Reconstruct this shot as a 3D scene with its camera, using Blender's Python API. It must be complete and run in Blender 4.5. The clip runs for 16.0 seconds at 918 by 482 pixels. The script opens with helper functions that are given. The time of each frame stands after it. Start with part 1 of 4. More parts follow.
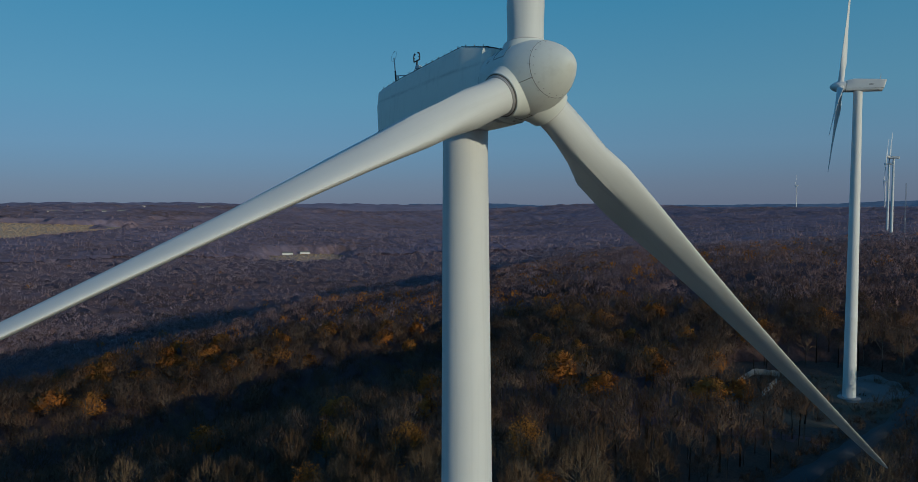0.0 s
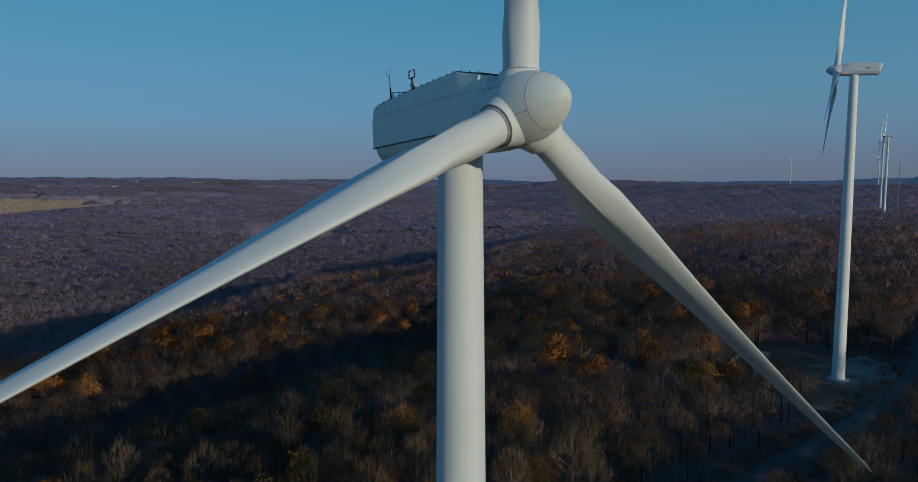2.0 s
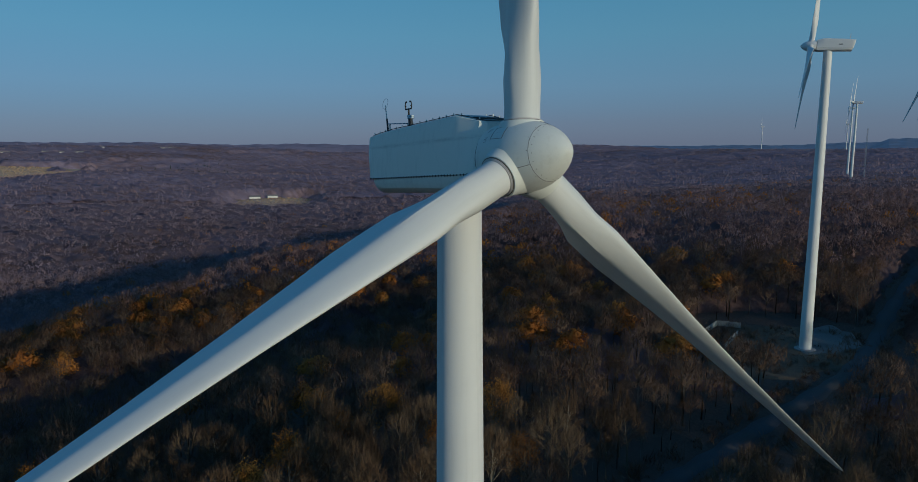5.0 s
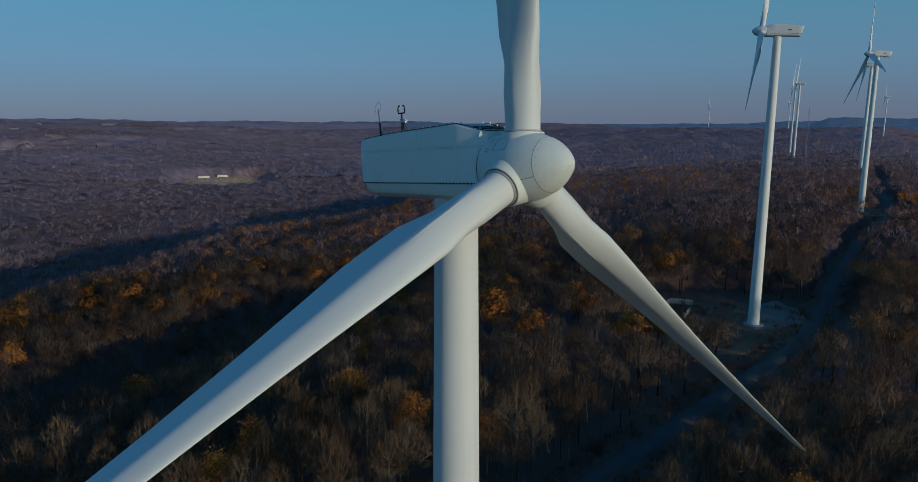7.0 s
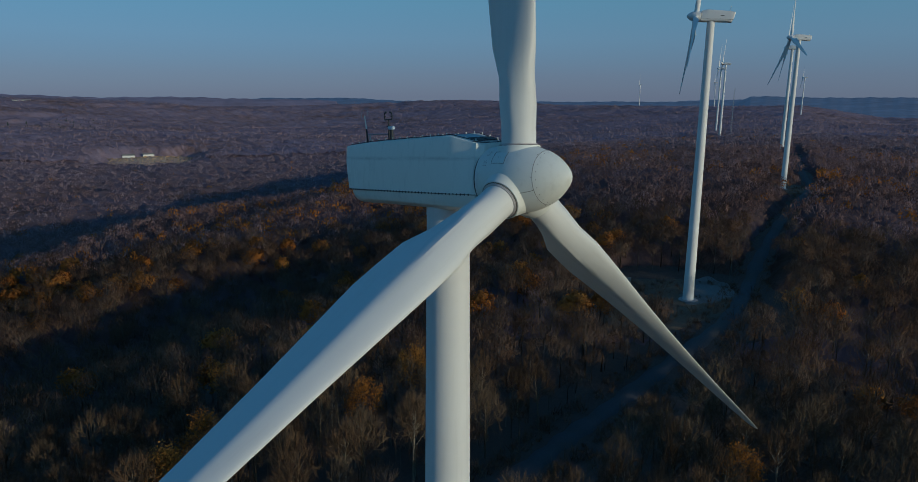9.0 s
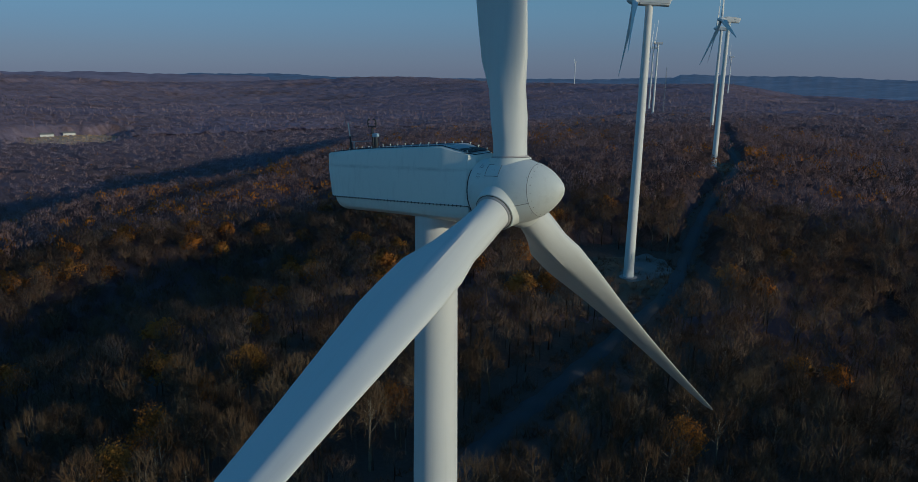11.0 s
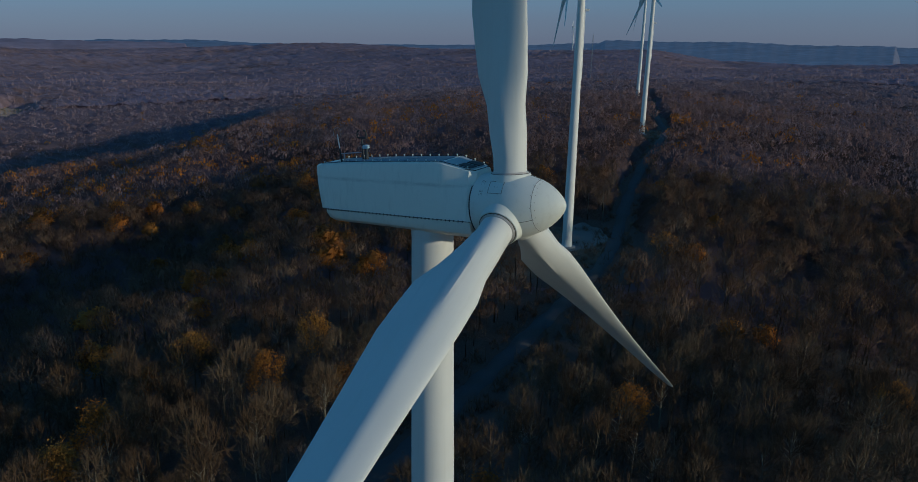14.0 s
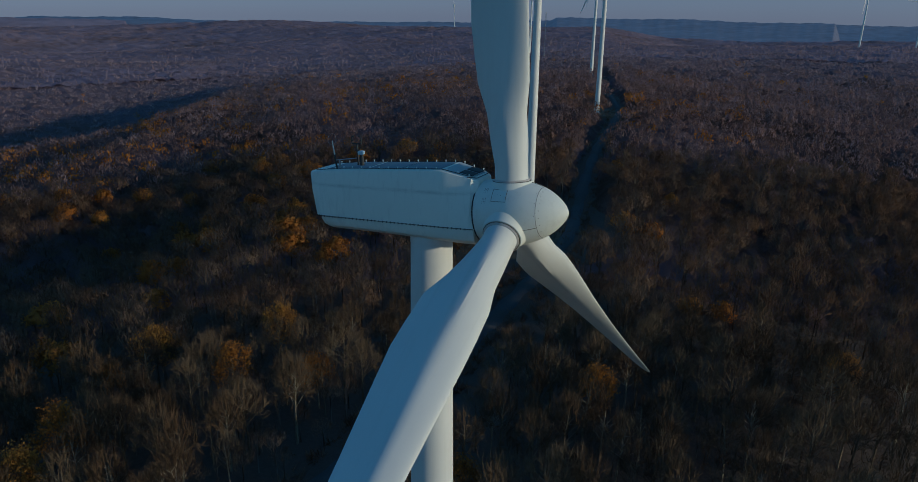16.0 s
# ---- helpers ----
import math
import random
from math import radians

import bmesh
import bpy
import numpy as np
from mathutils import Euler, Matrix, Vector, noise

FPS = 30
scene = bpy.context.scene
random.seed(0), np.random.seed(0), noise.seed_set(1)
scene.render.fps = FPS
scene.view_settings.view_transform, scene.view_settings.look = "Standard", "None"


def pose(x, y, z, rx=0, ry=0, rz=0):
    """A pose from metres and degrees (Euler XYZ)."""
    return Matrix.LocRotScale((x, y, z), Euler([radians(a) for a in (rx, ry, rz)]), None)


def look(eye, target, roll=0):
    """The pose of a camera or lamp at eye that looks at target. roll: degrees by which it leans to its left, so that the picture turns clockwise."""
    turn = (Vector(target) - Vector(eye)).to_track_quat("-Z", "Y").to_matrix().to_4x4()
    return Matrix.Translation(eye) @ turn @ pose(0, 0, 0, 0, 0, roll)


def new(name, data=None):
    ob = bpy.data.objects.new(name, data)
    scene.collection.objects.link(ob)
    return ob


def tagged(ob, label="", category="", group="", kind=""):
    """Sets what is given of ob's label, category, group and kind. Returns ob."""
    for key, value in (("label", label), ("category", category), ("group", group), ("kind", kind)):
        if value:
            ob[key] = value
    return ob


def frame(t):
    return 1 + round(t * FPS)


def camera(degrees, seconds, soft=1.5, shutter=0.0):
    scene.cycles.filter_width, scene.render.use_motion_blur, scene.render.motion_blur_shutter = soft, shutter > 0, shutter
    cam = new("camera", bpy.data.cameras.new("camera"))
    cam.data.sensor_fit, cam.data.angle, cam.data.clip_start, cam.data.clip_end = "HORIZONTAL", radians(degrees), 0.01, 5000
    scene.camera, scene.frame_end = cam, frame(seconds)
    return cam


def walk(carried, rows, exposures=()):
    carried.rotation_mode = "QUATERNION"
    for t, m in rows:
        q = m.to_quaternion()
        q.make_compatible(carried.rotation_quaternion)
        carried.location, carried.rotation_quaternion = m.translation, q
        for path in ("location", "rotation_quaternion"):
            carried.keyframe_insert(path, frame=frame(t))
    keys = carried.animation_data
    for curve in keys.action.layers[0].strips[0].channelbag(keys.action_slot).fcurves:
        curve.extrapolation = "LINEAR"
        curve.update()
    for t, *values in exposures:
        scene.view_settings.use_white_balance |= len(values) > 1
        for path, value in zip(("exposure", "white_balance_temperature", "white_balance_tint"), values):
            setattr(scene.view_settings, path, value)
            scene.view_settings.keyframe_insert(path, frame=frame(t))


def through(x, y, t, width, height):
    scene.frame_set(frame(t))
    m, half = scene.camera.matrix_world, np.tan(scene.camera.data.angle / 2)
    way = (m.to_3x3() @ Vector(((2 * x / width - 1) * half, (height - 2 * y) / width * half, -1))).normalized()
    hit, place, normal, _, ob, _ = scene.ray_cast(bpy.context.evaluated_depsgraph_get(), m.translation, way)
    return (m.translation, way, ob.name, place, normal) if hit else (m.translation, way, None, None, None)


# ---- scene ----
cam = camera(69.38, 16.0, soft=0.85)
PATH = [  # seconds, x, y, z, rx, ry, rz
    (0, -3.21, -29.65, 75.88, 86.71, 0.27, -5.61),
    (0.5, -3.21, -29.67, 76.39, 86.18, 0.16, -5.74),
    (1, -3.22, -29.68, 76.90, 85.66, 0.14, -5.81),
    (1.5, -3.24, -29.69, 77.42, 85.15, 0.15, -5.92),
    (2, -3.22, -29.72, 77.97, 84.61, 0.11, -6.06),
    (2.5, -3.24, -29.74, 78.52, 84.08, 0.10, -6.23),
    (3, -3.31, -29.75, 79.04, 83.58, 0.09, -6.46),
    (3.5, -3.47, -29.74, 79.55, 83.09, 0.13, -6.67),
    (6, -5.22, -29.77, 82.23, 80.55, 0.05, -9.92),
    (6.5, -5.75, -29.76, 82.49, 80.10, 0.00, -10.91),
    (7, -6.33, -29.73, 82.62, 79.62, -0.07, -12.24),
    (7.5, -6.94, -29.65, 82.89, 79.18, -0.15, -13.74),
    (8, -7.58, -29.56, 83.26, 78.71, -0.21, -15.42),
    (8.5, -8.24, -29.45, 83.68, 78.23, -0.26, -16.71),
    (9, -8.88, -29.32, 84.07, 77.72, -0.34, -17.73),
    (11.5, -11.62, -28.43, 85.89, 75.36, -0.72, -24.26),
    (12, -12.09, -28.20, 86.24, 74.88, -0.71, -25.27),
    (12.5, -12.51, -27.95, 86.61, 74.42, -0.70, -26.28),
    (13, -12.93, -27.70, 86.95, 74.01, -0.69, -27.10),
    (13.5, -13.36, -27.42, 87.29, 73.58, -0.67, -28.05),
    (14, -13.80, -27.13, 87.60, 73.13, -0.63, -29.15),
    (14.5, -14.21, -26.83, 87.94, 72.67, -0.63, -30.24),
    (15, -14.63, -26.52, 88.26, 72.21, -0.65, -31.30),
    (15.5, -15.05, -26.18, 88.54, 71.77, -0.64, -32.23),
    (16, -15.45, -25.85, 88.82, 71.36, -0.65, -33.14),
]
walk(cam, [(t, pose(x, y, z, rx, ry, rz)) for t, x, y, z, rx, ry, rz in PATH],
     exposures=[(0.0, -0.55, 5800, 2), (16.0, -0.55, 5800, 2)])

# ---- light ----
SUN_AZ, SUN_EL = -53.0, 9.5  # degrees; azimuth from +x towards +y
world = bpy.data.worlds.new("world")
scene.world = world
world.use_nodes = True
wn = world.node_tree.nodes
sky = wn.new("ShaderNodeTexSky")
sky.sky_type = "NISHITA"
sky.sun_disc = False
sky.sun_elevation = radians(SUN_EL)
sky.sun_rotation = radians(90.0 - SUN_AZ)
sky.altitude = 500.0
sky.air_density, sky.dust_density, sky.ozone_density = 1.0, 0.3, 5.0
wn["Background"].inputs["Strength"].default_value = 0.178
geo, sep, dusk, tone = wn.new("ShaderNodeTexCoord"), wn.new("ShaderNodeSeparateXYZ"), wn.new("ShaderNodeValToRGB"), wn.new("ShaderNodeMix")
world.node_tree.links.new(geo.outputs["Generated"], sep.inputs["Vector"])
world.node_tree.links.new(sep.outputs["Z"], dusk.inputs["Fac"])
dusk.color_ramp.elements[0].position, dusk.color_ramp.elements[0].color = 0.0, (0.60, 0.545, 0.735, 1)
dusk.color_ramp.elements[1].position, dusk.color_ramp.elements[1].color = 0.36, (0.92, 1.04, 0.735, 1)
tone.data_type, tone.blend_type = "RGBA", "MULTIPLY"
tone.inputs[0].default_value = 1.0
world.node_tree.links.new(sky.outputs[0], tone.inputs[6])
world.node_tree.links.new(dusk.outputs["Color"], tone.inputs[7])
veil, air = wn.new("ShaderNodeValToRGB"), wn.new("ShaderNodeMix")  # autumn haze: mauve at the horizon, teal above
for p, c in ((0.0, (1.15, 1.36, 2.02)), (0.03, (1.26, 1.50, 2.15)), (0.08, (1.34, 2.05, 2.75)), (0.15, (1.12, 2.32, 3.00)), (0.29, (0.56, 2.04, 3.20)), (0.55, (0.26, 1.00, 2.40)), (1.0, (0.18, 0.62, 1.80))):
    e = veil.color_ramp.elements.new(p) if 0 < p < 1 else veil.color_ramp.elements[-int(p)]
    e.color = (*(v / 4 for v in c), 1)
world.node_tree.links.new(sep.outputs["Z"], veil.inputs["Fac"])
lift = wn.new("ShaderNodeVectorMath")
lift.operation = "SCALE"
lift.inputs["Scale"].default_value = 4.0
world.node_tree.links.new(veil.outputs["Color"], lift.inputs[0])
air.data_type = "RGBA"
air.inputs[0].default_value = 0.65
world.node_tree.links.new(tone.outputs[2], air.inputs[6])
world.node_tree.links.new(lift.outputs[0], air.inputs[7])
world.node_tree.links.new(air.outputs[2], wn["Background"].inputs["Color"])
sun = new("sun", bpy.data.lights.new("sun", "SUN"))
sun.data.energy = 3.0
sun.data.angle = radians(0.6)
sun.data.color = (1.0, 0.83, 0.58)
SUN_DIR = Vector((math.cos(radians(SUN_AZ)) * math.cos(radians(SUN_EL)), math.sin(radians(SUN_AZ)) * math.cos(radians(SUN_EL)), math.sin(radians(SUN_EL))))
sun.matrix_world = look(SUN_DIR * 500, (0, 0, 0))


# ---- materials ----
def material(name, base, rough=0.6, metal=0.0):
    m = bpy.data.materials.new(name)
    m.use_nodes = True
    b = m.node_tree.nodes["Principled BSDF"]
    b.inputs["Base Color"].default_value = (*base, 1)
    b.inputs["Roughness"].default_value = rough
    b.inputs["Metallic"].default_value = metal
    return m, m.node_tree.nodes, m.node_tree.links, b


def coords(n, l, scale=(1, 1, 1), kind="Object"):
    tc, mp = n.new("ShaderNodeTexCoord"), n.new("ShaderNodeMapping")
    mp.inputs["Scale"].default_value = scale
    l.new(tc.outputs[kind], mp.inputs["Vector"])
    return mp.outputs["Vector"]


def noise_tex(n, l, vec, scale, detail=4.0, rough=0.55):
    t = n.new("ShaderNodeTexNoise")
    t.inputs["Scale"].default_value, t.inputs["Detail"].default_value, t.inputs["Roughness"].default_value = scale, detail, rough
    l.new(vec, t.inputs["Vector"])
    return t.outputs["Fac"]


def ramp(n, l, fac, stops):
    r = n.new("ShaderNodeValToRGB")
    e = r.color_ramp.elements
    while len(e) < len(stops):
        e.new(0.5)
    for k, (p, c) in zip(e, stops):
        k.position, k.color = p, (*c, 1)
    l.new(fac, r.inputs["Fac"])
    return r.outputs["Color"]


def mix(n, l, fac, a, b, mode="MIX"):
    m = n.new("ShaderNodeMix")
    m.data_type, m.blend_type = "RGBA", mode
    for sock, v in ((m.inputs[0], fac), (m.inputs[6], a), (m.inputs[7], b)):
        if isinstance(v, (float, int)):
            sock.default_value = v
        elif isinstance(v, tuple):
            sock.default_value = (*v, 1)
        else:
            l.new(v, sock)
    return m.outputs[2]


def bump(n, l, height, strength, dist, b):
    k = n.new("ShaderNodeBump")
    k.inputs["Strength"].default_value, k.inputs["Distance"].default_value = strength, dist
    l.new(height, k.inputs["Height"])
    l.new(k.outputs["Normal"], b.inputs["Normal"])


def painted(name, base, streak=(1.3, 1.3, 0.12), rough=0.42, dirt=0.35, grime=(0.34, 0.33, 0.27), band=None):
    """Weathered paint: fine grain, run-down streaks and broad stains."""
    m, n, l, b = material(name, base, rough)
    fine = noise_tex(n, l, coords(n, l), 9.0, 6)
    runs = noise_tex(n, l, coords(n, l, streak), 2.2, 5, 0.65)
    broad = noise_tex(n, l, coords(n, l), 0.35, 3)
    c = mix(n, l, broad, tuple(x * 0.93 for x in base), tuple(min(1, x * 1.04) for x in base))
    mask = ramp(n, l, runs, [(0.52, (0, 0, 0)), (0.78, (dirt, dirt, dirt))])
    c = mix(n, l, mask, c, grime)
    spots = ramp(n, l, fine, [(0.62, (0, 0, 0)), (0.8, (0.12, 0.12, 0.12))])
    c = mix(n, l, spots, c, grime)
    if band:  # a grimy strip along an old joint
        sp, sub, ab, mr = n.new("ShaderNodeSeparateXYZ"), n.new("ShaderNodeMath"), n.new("ShaderNodeMath"), n.new("ShaderNodeMapRange")
        l.new(coords(n, l), sp.inputs["Vector"])
        sub.operation, ab.operation = "SUBTRACT", "ABSOLUTE"
        l.new(sp.outputs["Z"], sub.inputs[0])
        sub.inputs[1].default_value = band[0]
        l.new(sub.outputs[0], ab.inputs[0])
        l.new(ab.outputs[0], mr.inputs["Value"])
        mr.inputs["From Min"].default_value, mr.inputs["From Max"].default_value = 0.0, band[1]
        mr.inputs["To Min"].default_value, mr.inputs["To Max"].default_value = 1.0, 0.0
        patchy = ramp(n, l, noise_tex(n, l, coords(n, l, (0.5, 0.5, 2.0)), 2.5, 5, 0.7), [(0.35, (0, 0, 0)), (0.75, (0.8, 0.8, 0.8))])
        c = mix(n, l, mix(n, l, 1.0, patchy, mr.outputs["Result"], "MULTIPLY"), c, grime)
    l.new(c, b.inputs["Base Color"])
    l.new(ramp(n, l, broad, [(0.3, (rough - 0.06,) * 3), (0.7, (rough + 0.12,) * 3)]), b.inputs["Roughness"])
    bump(n, l, fine, 0.04, 0.02, b)
    b.inputs["Specular IOR Level"].default_value = 0.3
    return m


WHITE_TOWER = painted("tower_paint", (0.68, 0.69, 0.68), (2.0, 2.0, 0.04), 0.62, 0.16)
WHITE_SHELL = painted("nacelle_gelcoat", (0.81, 0.82, 0.75), (1.6, 1.6, 0.25), 0.5, 0.30, (0.40, 0.42, 0.38), band=(1.36, 0.12))
WHITE_HUB = painted("hub_gelcoat", (0.72, 0.74, 0.69), (1.0, 1.0, 1.0), 0.58, 0.22)
WHITE_BLADE = painted("blade_gelcoat", (0.67, 0.68, 0.66), (1.2, 1.2, 0.08), 0.55, 0.16)
FAR_WHITE = painted("far_turbine_paint", (0.76, 0.76, 0.74), (1.5, 1.5, 0.1), 0.5, 0.1)
DARK = material("dark_rubber", (0.03, 0.035, 0.04), 0.7)[0]
STEEL = material("galvanised_steel", (0.42, 0.43, 0.44), 0.45, 0.8)[0]
RUST = material("stained_bolt", (0.10, 0.08, 0.06), 0.7, 0.3)[0]
ROOF = painted("slate_blue_roof", (0.20, 0.245, 0.29), (0.8, 0.8, 0.8), 0.6, 0.4, (0.12, 0.13, 0.14))
PLATE = painted("grey_plate", (0.42, 0.46, 0.48), (0.8, 0.8, 0.8), 0.55, 0.4, (0.2, 0.21, 0.2))
SEAL = painted("grey_rubber_seal", (0.52, 0.49, 0.47), (1, 1, 1), 0.6, 0.4, (0.2, 0.17, 0.15))
LENS = material("lamp_glass", (0.50, 0.60, 0.66), 0.15)[0]
CONCRETE = painted("concrete", (0.34, 0.33, 0.31), (1, 1, 1), 0.85, 0.5, (0.15, 0.14, 0.12))


def wood_material(name, dark, light, rough=0.9, attr=True, through=0.0):
    m, n, l, b = material(name, light, rough)
    if attr:
        a = n.new("ShaderNodeAttribute")
        a.attribute_name = "tint"
        f = a.outputs["Fac"]
    else:
        f = n.new("ShaderNodeObjectInfo").outputs["Random"]
    c = ramp(n, l, f, [(0.0, dark), (0.4, tuple(0.5 * (p + q) * w for p, q, w in zip(dark, light, (1.0, 0.88, 0.80)))), (0.72, tuple(0.3 * p + 0.7 * q for p, q in zip(dark, light))), (1.0, light)])
    g = noise_tex(n, l, coords(n, l, (3, 3, 0.6)), 2.0, 4)
    c = mix(n, l, ramp(n, l, g, [(0.35, (0, 0, 0)), (0.7, (0.5, 0.5, 0.5))]), c, tuple(x * 0.55 for x in dark))
    l.new(c, b.inputs["Base Color"])
    b.inputs["Specular IOR Level"].default_value = 0.155
    if through:  # light that filters through open twigs and thin leaves
        glow, both = n.new("ShaderNodeBsdfTranslucent"), n.new("ShaderNodeMixShader")
        l.new(c, glow.inputs["Color"])
        both.inputs["Fac"].default_value = through
        l.new(b.outputs[0], both.inputs[1])
        l.new(glow.outputs[0], both.inputs[2])
        l.new(both.outputs[0], n["Material Output"].inputs["Surface"])
    return m


BARK = wood_material("bark", (0.12, 0.10, 0.075), (0.34, 0.29, 0.22), attr=False)
TWIG = wood_material("twigs", (0.068, 0.044, 0.028), (0.20, 0.140, 0.088), attr=False)
LEAF = wood_material("oak_leaves", (0.34, 0.135, 0.028), (0.56, 0.27, 0.06), attr=False, through=0.3)
BARK_MID = wood_material("bark_of_the_wood", (0.10, 0.085, 0.07), (0.24, 0.20, 0.16))
TWIG_MID = wood_material("twigs_of_the_wood", (0.115, 0.068, 0.043), (0.31, 0.205, 0.140), through=0.3)
LEAF_MID = wood_material("leaves_of_the_wood", (0.42, 0.160, 0.036), (0.66, 0.31, 0.075), through=0.3)


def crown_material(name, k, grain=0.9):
    """Whole leafless crowns far off, a mesh of twigs, mottled and rough; the mauve end of the tint is painted haze."""
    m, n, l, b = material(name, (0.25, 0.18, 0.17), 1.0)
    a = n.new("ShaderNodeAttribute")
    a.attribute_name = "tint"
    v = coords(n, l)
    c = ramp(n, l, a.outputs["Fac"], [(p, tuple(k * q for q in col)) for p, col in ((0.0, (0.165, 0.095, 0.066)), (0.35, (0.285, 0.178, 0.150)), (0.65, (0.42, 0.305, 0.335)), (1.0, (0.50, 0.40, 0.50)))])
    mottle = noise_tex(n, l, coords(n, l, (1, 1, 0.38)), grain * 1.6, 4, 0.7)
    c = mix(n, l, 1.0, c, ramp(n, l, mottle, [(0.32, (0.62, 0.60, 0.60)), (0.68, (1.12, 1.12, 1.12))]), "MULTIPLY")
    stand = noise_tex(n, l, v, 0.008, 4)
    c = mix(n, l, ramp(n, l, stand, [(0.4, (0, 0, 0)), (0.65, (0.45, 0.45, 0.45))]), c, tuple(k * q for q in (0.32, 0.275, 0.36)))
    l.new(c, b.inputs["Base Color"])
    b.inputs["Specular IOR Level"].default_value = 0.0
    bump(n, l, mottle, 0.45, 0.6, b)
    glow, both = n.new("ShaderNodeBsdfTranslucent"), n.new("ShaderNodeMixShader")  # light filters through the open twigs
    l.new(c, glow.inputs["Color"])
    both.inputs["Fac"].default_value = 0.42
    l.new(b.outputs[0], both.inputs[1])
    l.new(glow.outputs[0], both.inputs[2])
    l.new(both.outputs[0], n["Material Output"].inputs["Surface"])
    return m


# lifted and mauve: haze over the far woods put into the base colour
TWIG_FAR = crown_material("hazed_far_crowns", 1.17, 0.35)
# the pale mauve end is haze, painted into the twig colour
TWIG_THIN = wood_material("hazed_distant_twigs", (0.20, 0.112, 0.082), (0.57, 0.435, 0.495), through=0.35)
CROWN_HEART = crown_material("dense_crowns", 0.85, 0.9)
HAY = wood_material("dead_grass", (0.40, 0.28, 0.17), (0.62, 0.46, 0.30), through=0.3)
CONIFER = wood_material("conifer_needles", (0.030, 0.050, 0.040), (0.055, 0.085, 0.065))


def ground_material():
    m, n, l, b = material("leaf_litter", (0.08, 0.05, 0.03), 0.95)
    v = coords(n, l)
    big, small = noise_tex(n, l, v, 0.012, 4), noise_tex(n, l, v, 1.3, 6, 0.7)
    c = ramp(n, l, small, [(0.3, (0.04, 0.027, 0.02)), (0.55, (0.09, 0.06, 0.043)), (0.8, (0.15, 0.10, 0.072))])
    c = mix(n, l, ramp(n, l, big, [(0.4, (0, 0, 0)), (0.65, (0.6, 0.6, 0.6))]), c, (0.11, 0.075, 0.058))
    f = n.new("ShaderNodeAttribute")
    f.attribute_name = "field"
    grass = ramp(n, l, noise_tex(n, l, v, 0.05, 6, 0.7), [(0.3, (0.46, 0.32, 0.22)), (0.7, (0.62, 0.44, 0.31))])
    c = mix(n, l, f.outputs["Fac"], c, grass)
    l.new(c, b.inputs["Base Color"])
    bump(n, l, small, 0.5, 0.3, b)
    return m


GROUND = ground_material()


def gravel_material(name, a, c, scale):
    m, n, l, b = material(name, a, 0.95)
    v = coords(n, l)
    s = noise_tex(n, l, v, scale, 8, 0.75)
    w = noise_tex(n, l, v, 0.12, 4)
    col = ramp(n, l, s, [(0.3, a), (0.7, c)])
    col = mix(n, l, ramp(n, l, w, [(0.45, (0, 0, 0)), (0.7, (0.5, 0.5, 0.5))]), col, (0.07, 0.055, 0.035))
    l.new(col, b.inputs["Base Color"])
    bump(n, l, s, 0.4, 0.05, b)
    return m


GRAVEL = gravel_material("gravel", (0.045, 0.046, 0.048), (0.10, 0.10, 0.102), 6.0)
PALE_GRAVEL = gravel_material("pale_gravel", (0.12, 0.11, 0.10), (0.26, 0.24, 0.21), 6.0)
GRASS = gravel_material("rough_grass", (0.07, 0.047, 0.03), (0.21, 0.145, 0.085), 2.0)


# ---- mesh helpers ----
def mesh_from(name, verts, faces, mats, idx=None, smooth=False, tint=None):
    me = bpy.data.meshes.new(name)
    me.from_pydata([tuple(v) for v in verts], [], [tuple(f) for f in faces])
    for m in mats:
        me.materials.append(m)
    if idx is not None:
        me.polygons.foreach_set("material_index", list(idx))
    if smooth:
        me.polygons.foreach_set("use_smooth", [True] * len(me.polygons))
    if tint is not None:
        me.attributes.new("tint", "FLOAT", "POINT").data.foreach_set("value", np.asarray(tint, dtype=np.float32))
    me.update()
    return me


def tri_mesh(name, verts, tris, mats, idx=None, tint=None, normals=None):
    """A large mesh of triangles from arrays."""
    me = bpy.data.meshes.new(name)
    verts, tris = np.asarray(verts, np.float32), np.asarray(tris, np.int32)
    if normals is not None:  # every face looks the way its normals point
        a, b, c = (verts[tris[:, k]] for k in range(3))
        away = (np.cross(b - a, c - a) * normals[tris].mean(1)).sum(1) < 0
        tris = np.where(away[:, None], tris[:, ::-1], tris)
    me.vertices.add(len(verts))
    me.vertices.foreach_set("co", verts.ravel())
    me.loops.add(tris.size)
    me.loops.foreach_set("vertex_index", tris.ravel())
    me.polygons.add(len(tris))
    me.polygons.foreach_set("loop_start", np.arange(0, tris.size, 3, dtype=np.int32))
    for m in mats:
        me.materials.append(m)
    if idx is not None:
        me.polygons.foreach_set("material_index", np.asarray(idx, np.int32))
    if tint is not None:
        me.attributes.new("tint", "FLOAT", "POINT").data.foreach_set("value", np.asarray(tint, np.float32))
    me.update(calc_edges=True)
    if normals is not None:  # twigs shade as the rounded crown that they make up
        me.polygons.foreach_set("use_smooth", [True] * len(me.polygons))
        me.normals_split_custom_set_from_vertices(np.asarray(normals, np.float32))
    return me


